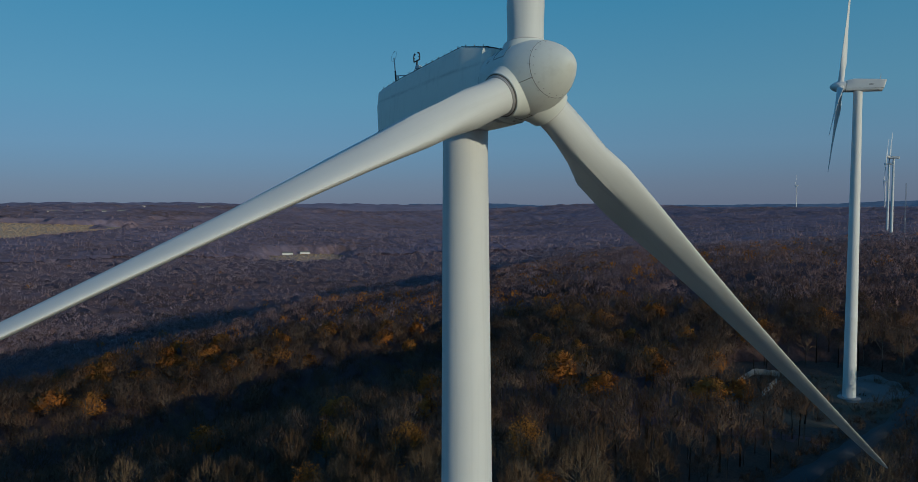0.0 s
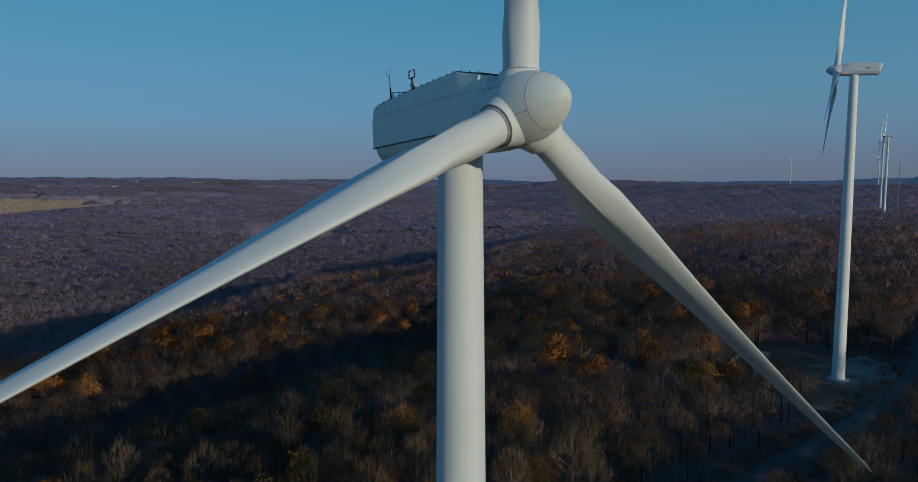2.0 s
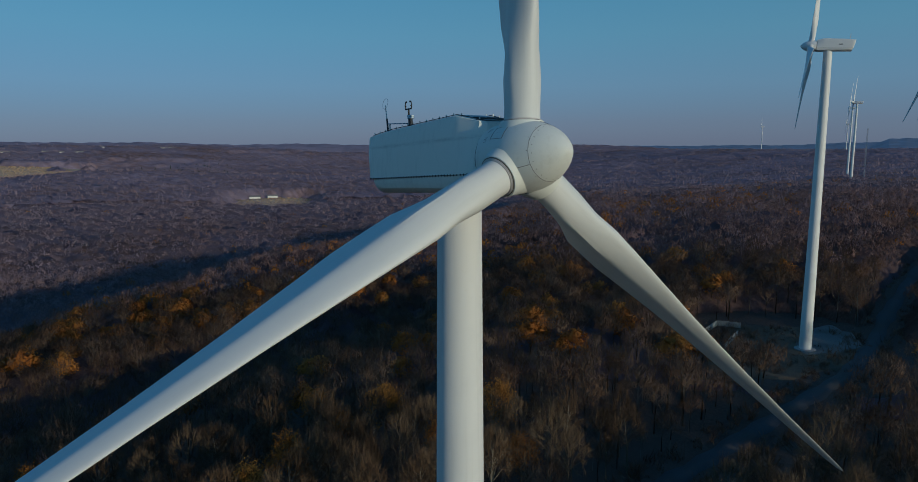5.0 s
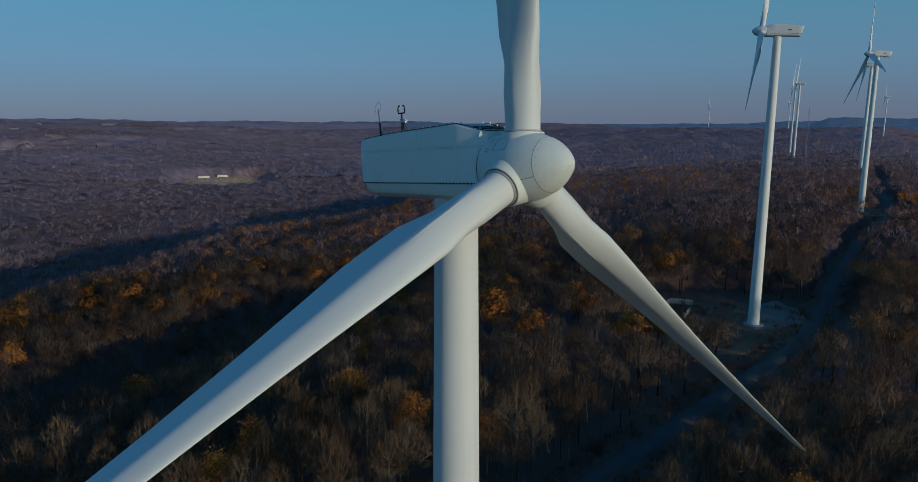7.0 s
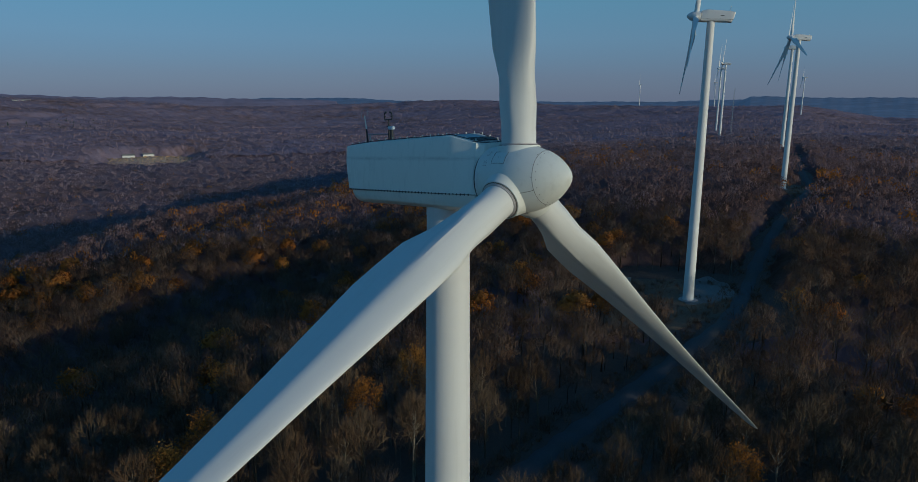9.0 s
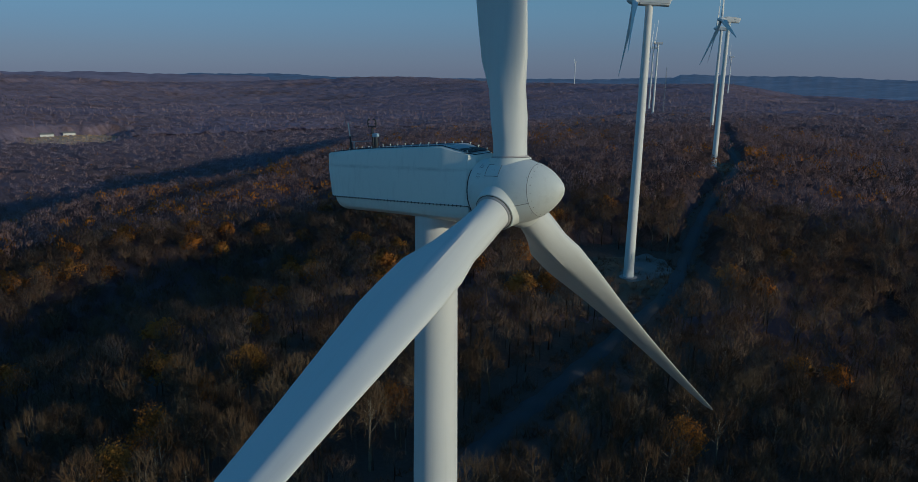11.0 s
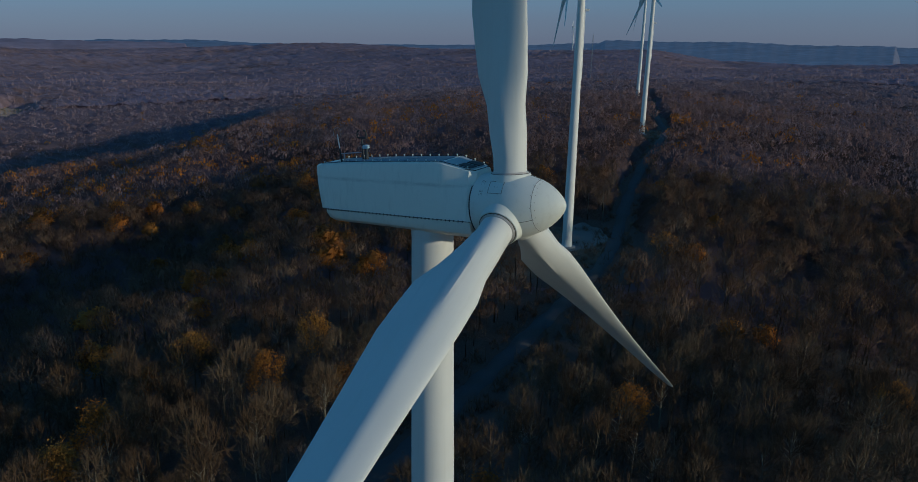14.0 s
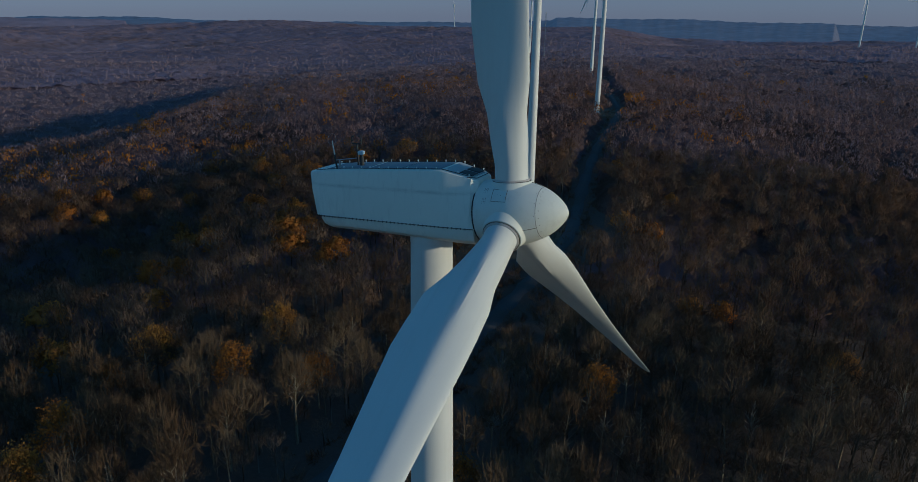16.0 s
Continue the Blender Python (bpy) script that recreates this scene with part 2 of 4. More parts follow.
def soften(v, mid, half, up=0.25):
    """Directions out of a rounded crown at the given points."""
    d = (v - mid) / (half * half)
    d = d / np.maximum(1e-6, np.linalg.norm(d, axis=-1, keepdims=True)) + np.array([0, 0, up])
    return d / np.linalg.norm(d, axis=-1, keepdims=True)


def put(name, me, parent=None, m=None, label="", category="", group="", kind=""):
    ob = new(name, me)
    if parent is not None:
        ob.parent = parent
    if m is not None:
        ob.matrix_basis = m
    return tagged(ob, label, category, group, kind)


def part(name, bm, mat, parent, label="", m=None, smooth=True, bevel=0.0):
    if bevel:
        bmesh.ops.bevel(bm, geom=[e for e in bm.edges if e.calc_face_angle(0) > 0.6], offset=bevel, segments=2, affect="EDGES")
    bmesh.ops.recalc_face_normals(bm, faces=bm.faces)
    me = bpy.data.meshes.new(name)
    bm.to_mesh(me)
    bm.free()
    me.materials.append(mat)
    if smooth:
        me.polygons.foreach_set("use_smooth", [True] * len(me.polygons))
        me.set_sharp_from_angle(angle=radians(27))
    return put(name, me, parent, m, label)


def lathe(profile, seg=48, axis="z", closed=False):
    """A body turned about an axis from (radius, height) pairs."""
    bm = bmesh.new()
    rings = []
    for r, h in profile:
        ring = []
        for k in range(seg):
            a = 2 * math.pi * k / seg
            p = (r * math.cos(a), r * math.sin(a), h)
            ring.append(bm.verts.new(p if axis == "z" else (h, p[0], p[1])))
        rings.append(ring)
    for a, b in zip(rings, rings[1:]):
        for k in range(seg):
            bm.faces.new((a[k], a[(k + 1) % seg], b[(k + 1) % seg], b[k]))
    if not closed:
        bm.faces.new(rings[0])
        bm.faces.new(rings[-1])
    return bm


def box(bm, c, s, m=None):
    r = bmesh.ops.create_cube(bm, size=1.0, matrix=(m or Matrix()) @ Matrix.Translation(c) @ Matrix.Diagonal((*s, 1)))
    return r["verts"]


def rod(bm, a, b, r0, r1=None, seg=8):
    a, b = Vector(a), Vector(b)
    d = b - a
    q = d.to_track_quat("Z", "Y").to_matrix().to_4x4()
    bmesh.ops.create_cone(bm, cap_ends=True, segments=seg, radius1=r0, radius2=r0 if r1 is None else r1, depth=d.length, matrix=Matrix.Translation((a + b) / 2) @ q)


def loft(loops, cap=True):
    bm = bmesh.new()
    rows = [[bm.verts.new(p) for p in lp] for lp in loops]
    n = len(rows[0])
    for a, b in zip(rows, rows[1:]):
        for k in range(n):
            bm.faces.new((a[k], a[(k + 1) % n], b[(k + 1) % n], b[k]))
    if cap:
        bm.faces.new(rows[0])
        bm.faces.new(rows[-1])
    return bm


# ---- lie of the land ----
def meadow_edge(x, y):
    """1 on the rim of the meadow across the valley, less inside."""
    along, across = 0.88 * (y - 1370) - 0.48 * (x + 740), 0.88 * (x + 740) + 0.48 * (y - 1370)
    return np.sqrt((along / 205) ** 2 + ((across + 60) / 215) ** 2) + 0.07 * np.sin(along / 31 + 2 * np.sin(across / 47))


def ground_z(x, y):
    x, y = np.asarray(x, float), np.asarray(y, float)
    u, v = 0.71 * x + 0.70 * y, -0.70 * x + 0.71 * y
    ridge = np.interp(u, [-4000, -400, 0, 100, 190, 417, 600, 1200, 2200, 5000], [-20, 8, 18, 18.5, 20, 30.4, 31, 28, 40, 44])
    edge = np.interp(u, [-300, 0, 66, 111, 190, 260, 320, 370, 465, 600, 800, 1000], [170, 226, 254, 282, 322, 345, 335, 296, 312, 346, 380, 420])  # brow of the wooded slope
    slope = np.interp(v, [20, 50, 100, 140, 180, 215, 250, 290, 330, 380, 420], [0, -0.5, -3.6, -6.5, -9.5, -12.0, -14.2, -17, -20, -23, -25])
    fall = np.interp(v - edge, [-25, 0, 30, 90, 170, 300, 480, 700, 1000, 1540, 1900, 2650, 4600], [0, -3, -12, -30, -37, -34, -25, -13, 3, 38, 30, -34, -54])
    fall = np.where(fall < 0, fall * (1 - 0.85 * np.clip((u - 430) / 380, 0, 1)), fall)  # the head of the valley
    left = slope + fall + 34 * np.clip((v - edge - 110) / 330, 0, 1) * np.clip((210 - u) / 260, 0, 1) * np.clip((1500 - v) / 500, 0, 1)
    dip = 10.0 * np.exp(-((v - 154) / 30) ** 2) * np.clip((u + 20) / 60, 0, 1) * np.clip((215 - u) / 90, 0, 1)
    dip = dip + 9.0 * np.exp(-((v - 284) / 22) ** 2) * np.clip((u - 215) / 60, 0, 1) * np.clip((380 - u) / 60, 0, 1)
    right = np.interp(-v, [15, 45, 90, 160, 400, 800, 1100, 1500, 2200, 5000], [0, -2.5, -5, -8, -6, -2, -6, -45, -80, -100])
    left = left * (1 - 0.8 * np.clip((u - 1000) / 900, 0, 1))  # the valley runs out to the east
    right = right * (1 - 0.6 * np.clip((u - 430) / 500, 0, 1))
    z = ridge + left + right - 34 * np.clip((u - 1450) / 600, 0, 1) * np.clip((20 - v) / 250, 0, 1)
    z = z - dip  # hollows below the crest
    far = np.clip((np.hypot(x, y) - 350) / 900, 0, 1)
    roll = 14 * np.sin(u / 330 + 1.3 * np.sin(v / 410)) + 9 * np.sin(v / 190 + u / 510 + 2.0) + 5 * np.sin(u / 97 + v / 140)
    near = 1.2 * np.sin(u / 23 + v / 31) + 0.9 * np.sin(v / 17 - u / 41)
    hold = np.ones_like(x)
    for px_, py_, r_ in ((125.6, 145.1, 45.0), (299.7, 291.1, 45.0), (0.0, 0.0, 30.0)):
        hold = hold * np.clip(np.hypot(x - px_, y - py_) / r_ - 0.6, 0, 1)
    roll = roll * (0.25 + 0.75 * np.clip((v - 350) / 500, 0, 1))
    z = z + far * roll + near * hold * (1 - 0.5 * far)
    for cx, cy, z0, r in ((125.6, 145.1, 19.6, 34.0), (299.7, 291.1, 30.2, 24.0)):
        w = np.clip(1.6 - np.hypot(x - cx, y - cy) / r, 0, 1)
        w = w * w * (3 - 2 * w)
        z = z * (1 - w) + z0 * w
    along = 0.88 * (y - 1370) - 0.48 * (x + 740)  # the meadow lies on one even slope
    w = np.clip(1.8 - meadow_edge(x, y), 0, 1)
    w = w * w * (3 - 2 * w)
    z = z * (1 - w) + (22 + 0.075 * along) * w
    return z - 130 * np.clip((np.hypot(x, y) - 2950) / 500, 0, 1)


def gz(x, y):
    return float(ground_z(x, y))


ROAD = [(-10, 46), (10, 56), (32, 68), (43, 76.5), (57, 85.5), (78.5, 97.5), (99.5, 108.5), (125, 125), (155.5, 152), (191, 186), (240, 227), (274, 252), (325, 294), (352, 328), (420, 400), (500, 490)]


def road_points(step=3.0):
    """The road's middle line, rounded at the bends."""
    pts = [np.array(p, float) for p in ROAD]
    for _ in range(3):
        q = [pts[0]]
        for a, b in zip(pts, pts[1:]):
            q += [a * 0.75 + b * 0.25, a * 0.25 + b * 0.75]
        pts = q + [pts[-1]]
    return np.array(pts)


ROAD_LINE = road_points()


def road_distance(x, y):
    x, y = np.asarray(x, float), np.asarray(y, float)
    d = np.full(x.shape, 1e9)
    for a, b in zip(ROAD_LINE[::2], ROAD_LINE[2::2]):
        ab = b - a
        t = np.clip(((x - a[0]) * ab[0] + (y - a[1]) * ab[1]) / (ab @ ab), 0, 1)
        d = np.minimum(d, np.hypot(x - a[0] - t * ab[0], y - a[1] - t * ab[1]))
    return d


def field_at(x, y):
    """Where open fields lie among the woods across the valley, 0 to 1."""
    u, v = 0.71 * x + 0.70 * y, -0.70 * x + 0.71 * y
    pattern = np.sin(u / 210 + 2 * np.sin(v / 130)) + np.sin(v / 75 + 1.7 * np.sin(u / 260)) + 0.5 * np.sin(u / 37 + v / 23) + 0.4 * np.sin(u / 19 - v / 14)
    meadow = np.clip((1.15 - meadow_edge(x, y)) * 3, 0, 1)
    yard = np.clip(1.6 - np.abs(y - 982 - 0.12 * (x + 140)) / 40, 0, 1) * np.clip(1.5 - np.abs(x + 135) / 62, 0, 1)
    high = np.clip((pattern - 0.95) * 1.6, 0, 1) * np.clip((v - 1250) / 200, 0, 1) * np.clip((2500 - v) / 300, 0, 1)
    return np.clip(high + meadow + yard, 0, 1)


def spaced(n, half, inner):
    """Grid lines that lie close round the middle and wide far out."""
    t = np.linspace(-1, 1, n)
    k = math.asinh(half / inner)
    return inner * np.sinh(t * k)


def build_ground():
    xs, ys = spaced(220, 4700, 260), spaced(220, 4700, 260)
    X, Y = np.meshgrid(xs, ys, indexing="ij")
    Z = ground_z(X, Y)
    field = field_at(X, Y)
    verts = np.stack([X, Y, Z], -1).reshape(-1, 3)
    i = np.arange(219)
    a = (i[:, None] * 220 + i[None, :]).ravel()
    tris = np.concatenate([np.stack([a, a + 220, a + 221], 1), np.stack([a, a + 221, a + 1], 1)])
    me = tri_mesh("ground", verts, tris, [GROUND])
    me.attributes.new("field", "FLOAT", "POINT").data.foreach_set("value", field.ravel().astype(np.float32))
    me.polygons.foreach_set("use_smooth", [True] * len(me.polygons))
    put("ground", me, label="brown leaf-littered ground rolling from ridge to valley", category="ground", kind="structure")


build_ground()


def build_road():
    verts, faces, w = [], [], 1.8
    for k, p in enumerate(ROAD_LINE):
        q = ROAD_LINE[min(k + 1, len(ROAD_LINE) - 1)] - ROAD_LINE[max(k - 1, 0)]
        nrm = np.array([-q[1], q[0]]) / np.hypot(*q)
        wob = 0.35 * math.sin(k * 1.7) + 0.2 * math.sin(k * 0.63)
        for s, lift in ((-w - wob - 0.9, -0.5), (-w - wob, 0.45), (0, 0.58), (w + wob, 0.45), (w + wob + 0.9, -0.5)):
            x, y = p + nrm * s
            verts.append((x, y, 0.5 * (gz(x, y) + gz(*p)) + lift))
    for k in range(len(ROAD_LINE) - 1):
        for j in range(4):
            a = k * 5 + j
            faces.append((a, a + 1, a + 6, a + 5))
    put("road", mesh_from("road", verts, faces, [GRAVEL], smooth=True), label="grey gravel service road winding along the wooded ridge", category="road", kind="structure")


build_road()


def pad(name, cx, cy, rx, ry, turn, mat, lift, label):
    rings, n = [k / 9 for k in range(1, 10)] + [1.04], 56
    verts, faces = [(cx, cy, gz(cx, cy) + lift)], []
    for r in rings:
        for k in range(n):
            a = 2 * math.pi * k / n
            s = r * (1 + 0.10 * math.sin(3 * a + cx) + 0.06 * math.sin(7 * a))
            px_, py_ = rx * s * math.cos(a), ry * s * math.sin(a)
            x, y = cx + px_ * math.cos(turn) - py_ * math.sin(turn), cy + px_ * math.sin(turn) + py_ * math.cos(turn)
            verts.append((x, y, gz(x, y) + (lift if r < 1.02 else -0.6)))
    for k in range(n):
        faces.append((0, 1 + k, 1 + (k + 1) % n))
        for j in range(len(rings) - 1):
            p, q = 1 + j * n, 1 + (j + 1) * n
            faces.append((p + k, q + k, q + (k + 1) % n, p + (k + 1) % n))
    put(name, mesh_from(name, verts, faces, [mat], smooth=True), label=label, category="ground", kind="structure")


pad("clearing", 118, 146, 30, 20, 0.6, GRASS, 0.16, "rough brown grass clearing round a turbine")
pad("pavement", 138, 152, 17, 8, 0.75, PALE_GRAVEL, 0.24, "pale gravel crane pad beside a turbine")
pad("clearing_2", 302, 291, 22, 14, 0.7, GRASS, 0.40, "rough brown grass clearing round a farther turbine")
pad("clearing_3", 8, 30, 26, 20, 0.4, GRASS, 0.40, "rough brown grass clearing below the great turbine")


# ---- wind turbines ----
def blade_mesh(R, root, chord, detail=1, feather=90.0, bend=0.0):
    """A blade along +z from its root, leading edge towards +x when feathered; z is the distance from the hub's centre."""
    secs = [(0.040, root, 1.0, 0.0), (0.062, root, 1.0, 0.02), (0.09, root * 1.20, 0.92, 0.40), (0.125, root * 1.42, 0.70, 0.78), (0.16, chord * 0.925, 0.50, 0.88), (0.20, chord * 0.97, 0.39, 0.94), (0.235, chord * 0.985, 0.33, 1.0),
            (0.28, chord * 0.93, 0.30, 1.0), (0.36, chord * 0.82, 0.26, 1.0), (0.46, chord * 0.70, 0.235, 1.0), (0.57, chord * 0.59, 0.21, 1.0), (0.68, chord * 0.482, 0.195, 1.0), (0.79, chord * 0.386, 0.18, 1.0),
            (0.89, chord * 0.299, 0.17, 1.0), (0.955, chord * 0.222, 0.165, 1.0), (0.985, chord * 0.145, 0.16, 1.0), (0.998, chord * 0.058, 0.15, 1.0)]
    n = 40 if detail else 14
    loops = []
    for f, c, th, foil in secs:
        z = f * R
        twist = radians(feather + 15.0 * (1 - min(1.0, max(0.0, (f - 0.15) / 0.55))) ** 2.2 * min(1, foil + 0.2) - 13.0)
        sweep = bend * max(0.0, f - 0.2) ** 2  # the tip curves forward
        lp = []
        for k in range(n):
            a = 2 * math.pi * k / n
            # circle and aerofoil blended; s runs along the chord, leading edge at s = 0.5
            s_c, t_c = 0.5 * math.cos(a), 0.5 * th * math.sin(a)
            u_ = 0.5 + 0.5 * math.cos(a)
            xx = 1 - u_
            # rounded nose up to a soft ridge, then nearly flat sides to a thin edge
            q = xx / 0.36
            y_t = 0.5 * th * (0.55 * math.sqrt(max(0.0, 1 - (1 - q) ** 2)) + 0.45 * q if q < 1 else (1 - (xx - 0.36) / 0.64) ** 0.95)
            t_f = (y_t * 1.1 if math.sin(a) > 0 else -y_t * 0.85)
            s_f = u_ - 0.672
            s = s_c * (1 - foil) + s_f * foil
            t = t_c * (1 - foil) + t_f * foil
            s, t = s * c, t * c
            # chord direction at pitch angle: 90 degrees is feathered, along x
            lp.append((s * math.sin(twist) - t * math.cos(twist) + sweep, s * math.cos(twist) + t * math.sin(twist), z))
        loops.append(lp)
    return loft(loops)


def nacelle_loops(half_profile, xs, mirror=True):
    loops = []
    for x in xs:
        h = half_profile(x)
        loops.append([(px_, y, z) for px_, y, z in h] + [(px_, -y, z) for px_, y, z in reversed(h)])
    return loops


def roof_z(x):
    return float(np.interp(x, [-6.4, -4.0, 1.2, 2.85], [1.95, 2.16, 2.36, 1.97]))


def shell_upper(x):
    zt = roof_z(x)
    front = min(1.0, max(0.0, (x - 1.15) / 1.3))
    rear = min(1.0, max(0.0, (-5.6 - x) / 0.8))
    w = 1.10 - 0.19 * front - 0.18 * rear ** 2
    ws = 1.33 - 0.06 * front - 0.16 * rear ** 2
    wm = 1.25 - 0.20 * front - 0.18 * rear ** 2
    zs = -0.17
    pts = [(w * 0.5, zt), (w - 0.16, zt), (w - 0.04, zt - 0.05), (w, zt - 0.20), (wm, (zt + zs) * 0.5 + 0.25), (ws, zs + 0.35), (ws + 0.02, zs)]
    lean = 0.20 * max(0.0, min(1.0, (-4.6 - x) / 1.8))  # the rear wall leans forward as it goes down
    return [(x + lean * (zt - z), y, z) for y, z in pts]


def shell_lower(x):
    front = min(1.0, max(0.0, (x - 1.0) / 1.7))
    rear = min(1.0, max(0.0, (-5.2 - x) / 0.6))
    ws = 1.34 - 0.06 * front - 0.16 * rear ** 2
    zt = roof_z(x)
    lean = 0.20 * max(0.0, min(1.0, (-4.6 - x) / 1.8))
    zb = -0.92 - 0.13 * min(1.0, max(0.0, (x + 2.0) / 4.0))
    pts = [(ws, -0.17), (ws - 0.01, -0.42), (ws - 0.12, 0.717 * zb), (ws - 0.36, 0.913 * zb), (ws * 0.45, zb)]
    return [(x + lean * (zt - z) + 0.10 * rear * max(0.0, -0.2 - z), y, z) for y, z in pts]


def build_turbine(base, hub_h, R, azimuth, phi, tilt, rotor_tilt, cone, feather, s=1.0, fine=True, tower_r=(1.55, 1.0), label="", group="", overhang=4.13, mats=None, bend=0.0, blades=((0, 0, 0),) * 3):
    thing = tagged(new("wind_turbine"), label, "wind turbine", group)
    thing.matrix_basis = Matrix.Translation(base)
    tower_m, shell_m, hub_m, blade_m = mats or (FAR_WHITE,) * 4
    seg = 64 if fine else 20
    # footing and tower
    part("foundation", lathe([(tower_r[0] * 1.75, -1.5), (tower_r[0] * 1.75, 0.22), (tower_r[0] * 1.66, 0.30), (tower_r[0] * 0.9, 0.34)], 32), CONCRETE, thing, "round concrete footing")
    top = hub_h - 0.97 * s
    cuts = [0.3, top * 0.27, top * 0.60, top]
    for a, b in zip(cuts, cuts[1:]):
        ra, rb = (np.interp(h, [0, top], tower_r) for h in (a, b))
        prof = [(ra * 1.006, a), (ra * 1.006, a + 0.10), (ra, a + 0.12)] + [(ra + (rb - ra) * k / 8, a + 0.12 + (b - a - 0.12) * k / 8) for k in range(1, 9)]
        part("tower_section", lathe(prof, seg), tower_m, thing)
    part("yaw_collar", lathe([(tower_r[1] * 1.02, top - 0.35 * s), (tower_r[1] * 1.02, top + 0.22 * s)], seg), tower_m, thing)
    bm = bmesh.new()
    box(bm, (0, 0, 0), (0.10, 0.85, 2.0))
    part("door", bm, shell_m, thing, "painted steel tower door", Matrix.Rotation(radians(200), 4, "Z") @ Matrix.Translation((tower_r[0] * 0.985, 0, 2.2)), bevel=0.03)
    # nacelle
    turn = Matrix.Translation((0, 0, hub_h)) @ Matrix.Rotation(radians(azimuth), 4, "Z")
    nm = turn @ Matrix.Rotation(radians(-tilt), 4, "Y") @ Matrix.Scale(s, 4)
    xs = [-6.30, -6.26, -6.15, -5.9, -5.5, -4.6, -3.0, -1.0, 0.6, 1.2, 1.6, 2.0, 2.42, 2.80]
    up = nacelle_loops(shell_upper, xs[:-1] + [2.60])
    ends = ((0, 0.93), (1, 0.975))
    for k, f in ends:
        up[k] = [(x, y * f, z - (z - 0.9) * (1 - f)) for x, y, z in up[k]]
    body = part("nacelle", loft(up), shell_m, thing, "weathered white nacelle shell", nm)
    lip = nacelle_loops(shell_upper, [2.595, 2.86])
    lip[0] = [(x, y * 0.999, z) for x, y, z in lip[0]]
    lip[1] = [(x, y - math.copysign(0.04 + 0.20 * min(1.0, max(0.0, (z - 0.1) / 1.2)), y), z - max(0.0, z - 0.9) * 0.03) for x, y, z in lip[1]]
    part("front_bevel", loft(lip), shell_m, body, "bevelled front edge of the shell")
    low = nacelle_loops(shell_lower, xs[2:])
    low[0] = [(x + 0.04, y * 0.95, z) for x, y, z in low[0]]
    part("lower_shell", loft(low), shell_m, body)
    bm = lathe([(1.10, 2.70), (1.18, 2.72), (1.18, 2.83), (1.16, 2.84), (1.10, 2.84)], 48, "x")
    for v in bm.verts:
        v.co.z += 0.50
    part("front_ring", bm, shell_m, body, "pale ring round the rotor shaft")
    gasket = nacelle_loops(lambda x: [(p[0], p[1] + 0.028, z) for p, z in ((shell_upper(x)[-1], -0.160), (shell_upper(x)[-1], -0.180))], xs[2:])
    part("seam_flange", loft(gasket), DARK, body, "dark bolted seam")
    if fine:
        bolt = bmesh.new()
        box(bolt, (0, 0, 0), (0.022, 0.04, 0.085))
        first = part("flange_bolt", bolt, DARK, body, "", smooth=False)
        for side in (-1, 1):
            for k in range(40):
                x = -5.95 + k * 0.215
                p = shell_upper(x)[-1]
                ob = first if (side, k) == (-1, 0) else put("flange_bolt", first.data, body)
                ob.matrix_basis = Matrix.Translation((p[0], side * (p[1] + 0.035), -0.17))
        # roof plates and cleats
        for name, x0, x1 in (("roof_panel", -5.3, -2.95), ("roof_panel", -2.75, -1.0), ("roof_panel", -0.9, 1.10), ("front_hatch", 1.28, 2.62)):
            bm = bmesh.new()
            zs = (roof_z(x0) + 0.015, roof_z(x1) + 0.015)
            w = (0.80, 0.80) if x1 < 1.2 else (0.86, 0.56)
            bottom = [(x0, -w[0], zs[0] - 0.05), (x1, -w[1], zs[1] - 0.05), (x1, w[1], zs[1] - 0.05), (x0, w[0], zs[0] - 0.05)]
            v = [bm.verts.new(p) for p in bottom] + [bm.verts.new((p[0], p[1], p[2] + 0.06)) for p in bottom]
            for f in ((0, 1, 2, 3), (4, 5, 6, 7), (0, 1, 5, 4), (1, 2, 6, 5), (2, 3, 7, 6), (3, 0, 4, 7)):
                bm.faces.new([v[i] for i in f])
            part(name, bm, ROOF if x1 < 1.2 else PLATE, body, "slate-blue roof plate" if x1 < 1.2 else "pale grey front roof plate", bevel=0.015, smooth=False)
        bm = bmesh.new()
        for side in (-0.36, 0.36):
            box(bm, (0, side, 0.045), (0.62, 0.56, 0.03), Matrix.Translation((2.25, 0, roof_z(2.25))) @ Matrix.Rotation(0.205, 4, "Y"))
        part("vent_grille", bm, DARK, body, "dark roof vent", smooth=False)
        bm = bmesh.new()
        rod(bm, (0, 0, 0), (0, 0, 0.09), 0.026, 0.02, 6)
        rod(bm, (0, 0, 0.08), (0, 0, 0.11), 0.034, 0.034, 6)
        cleat = part("roof_cleat", bm, WHITE_HUB, body, "small metal roof cleat", smooth=False)
        for side in (-1, 1):
            for k in range(17):
                x = -5.7 + k * 0.51
                w = shell_upper(x)[1][1] - 0.02
                ob = cleat if (side, k) == (-1, 0) else put("roof_cleat", cleat.data, body)
                ob.matrix_basis = Matrix.Translation((x, side * w, roof_z(x)))
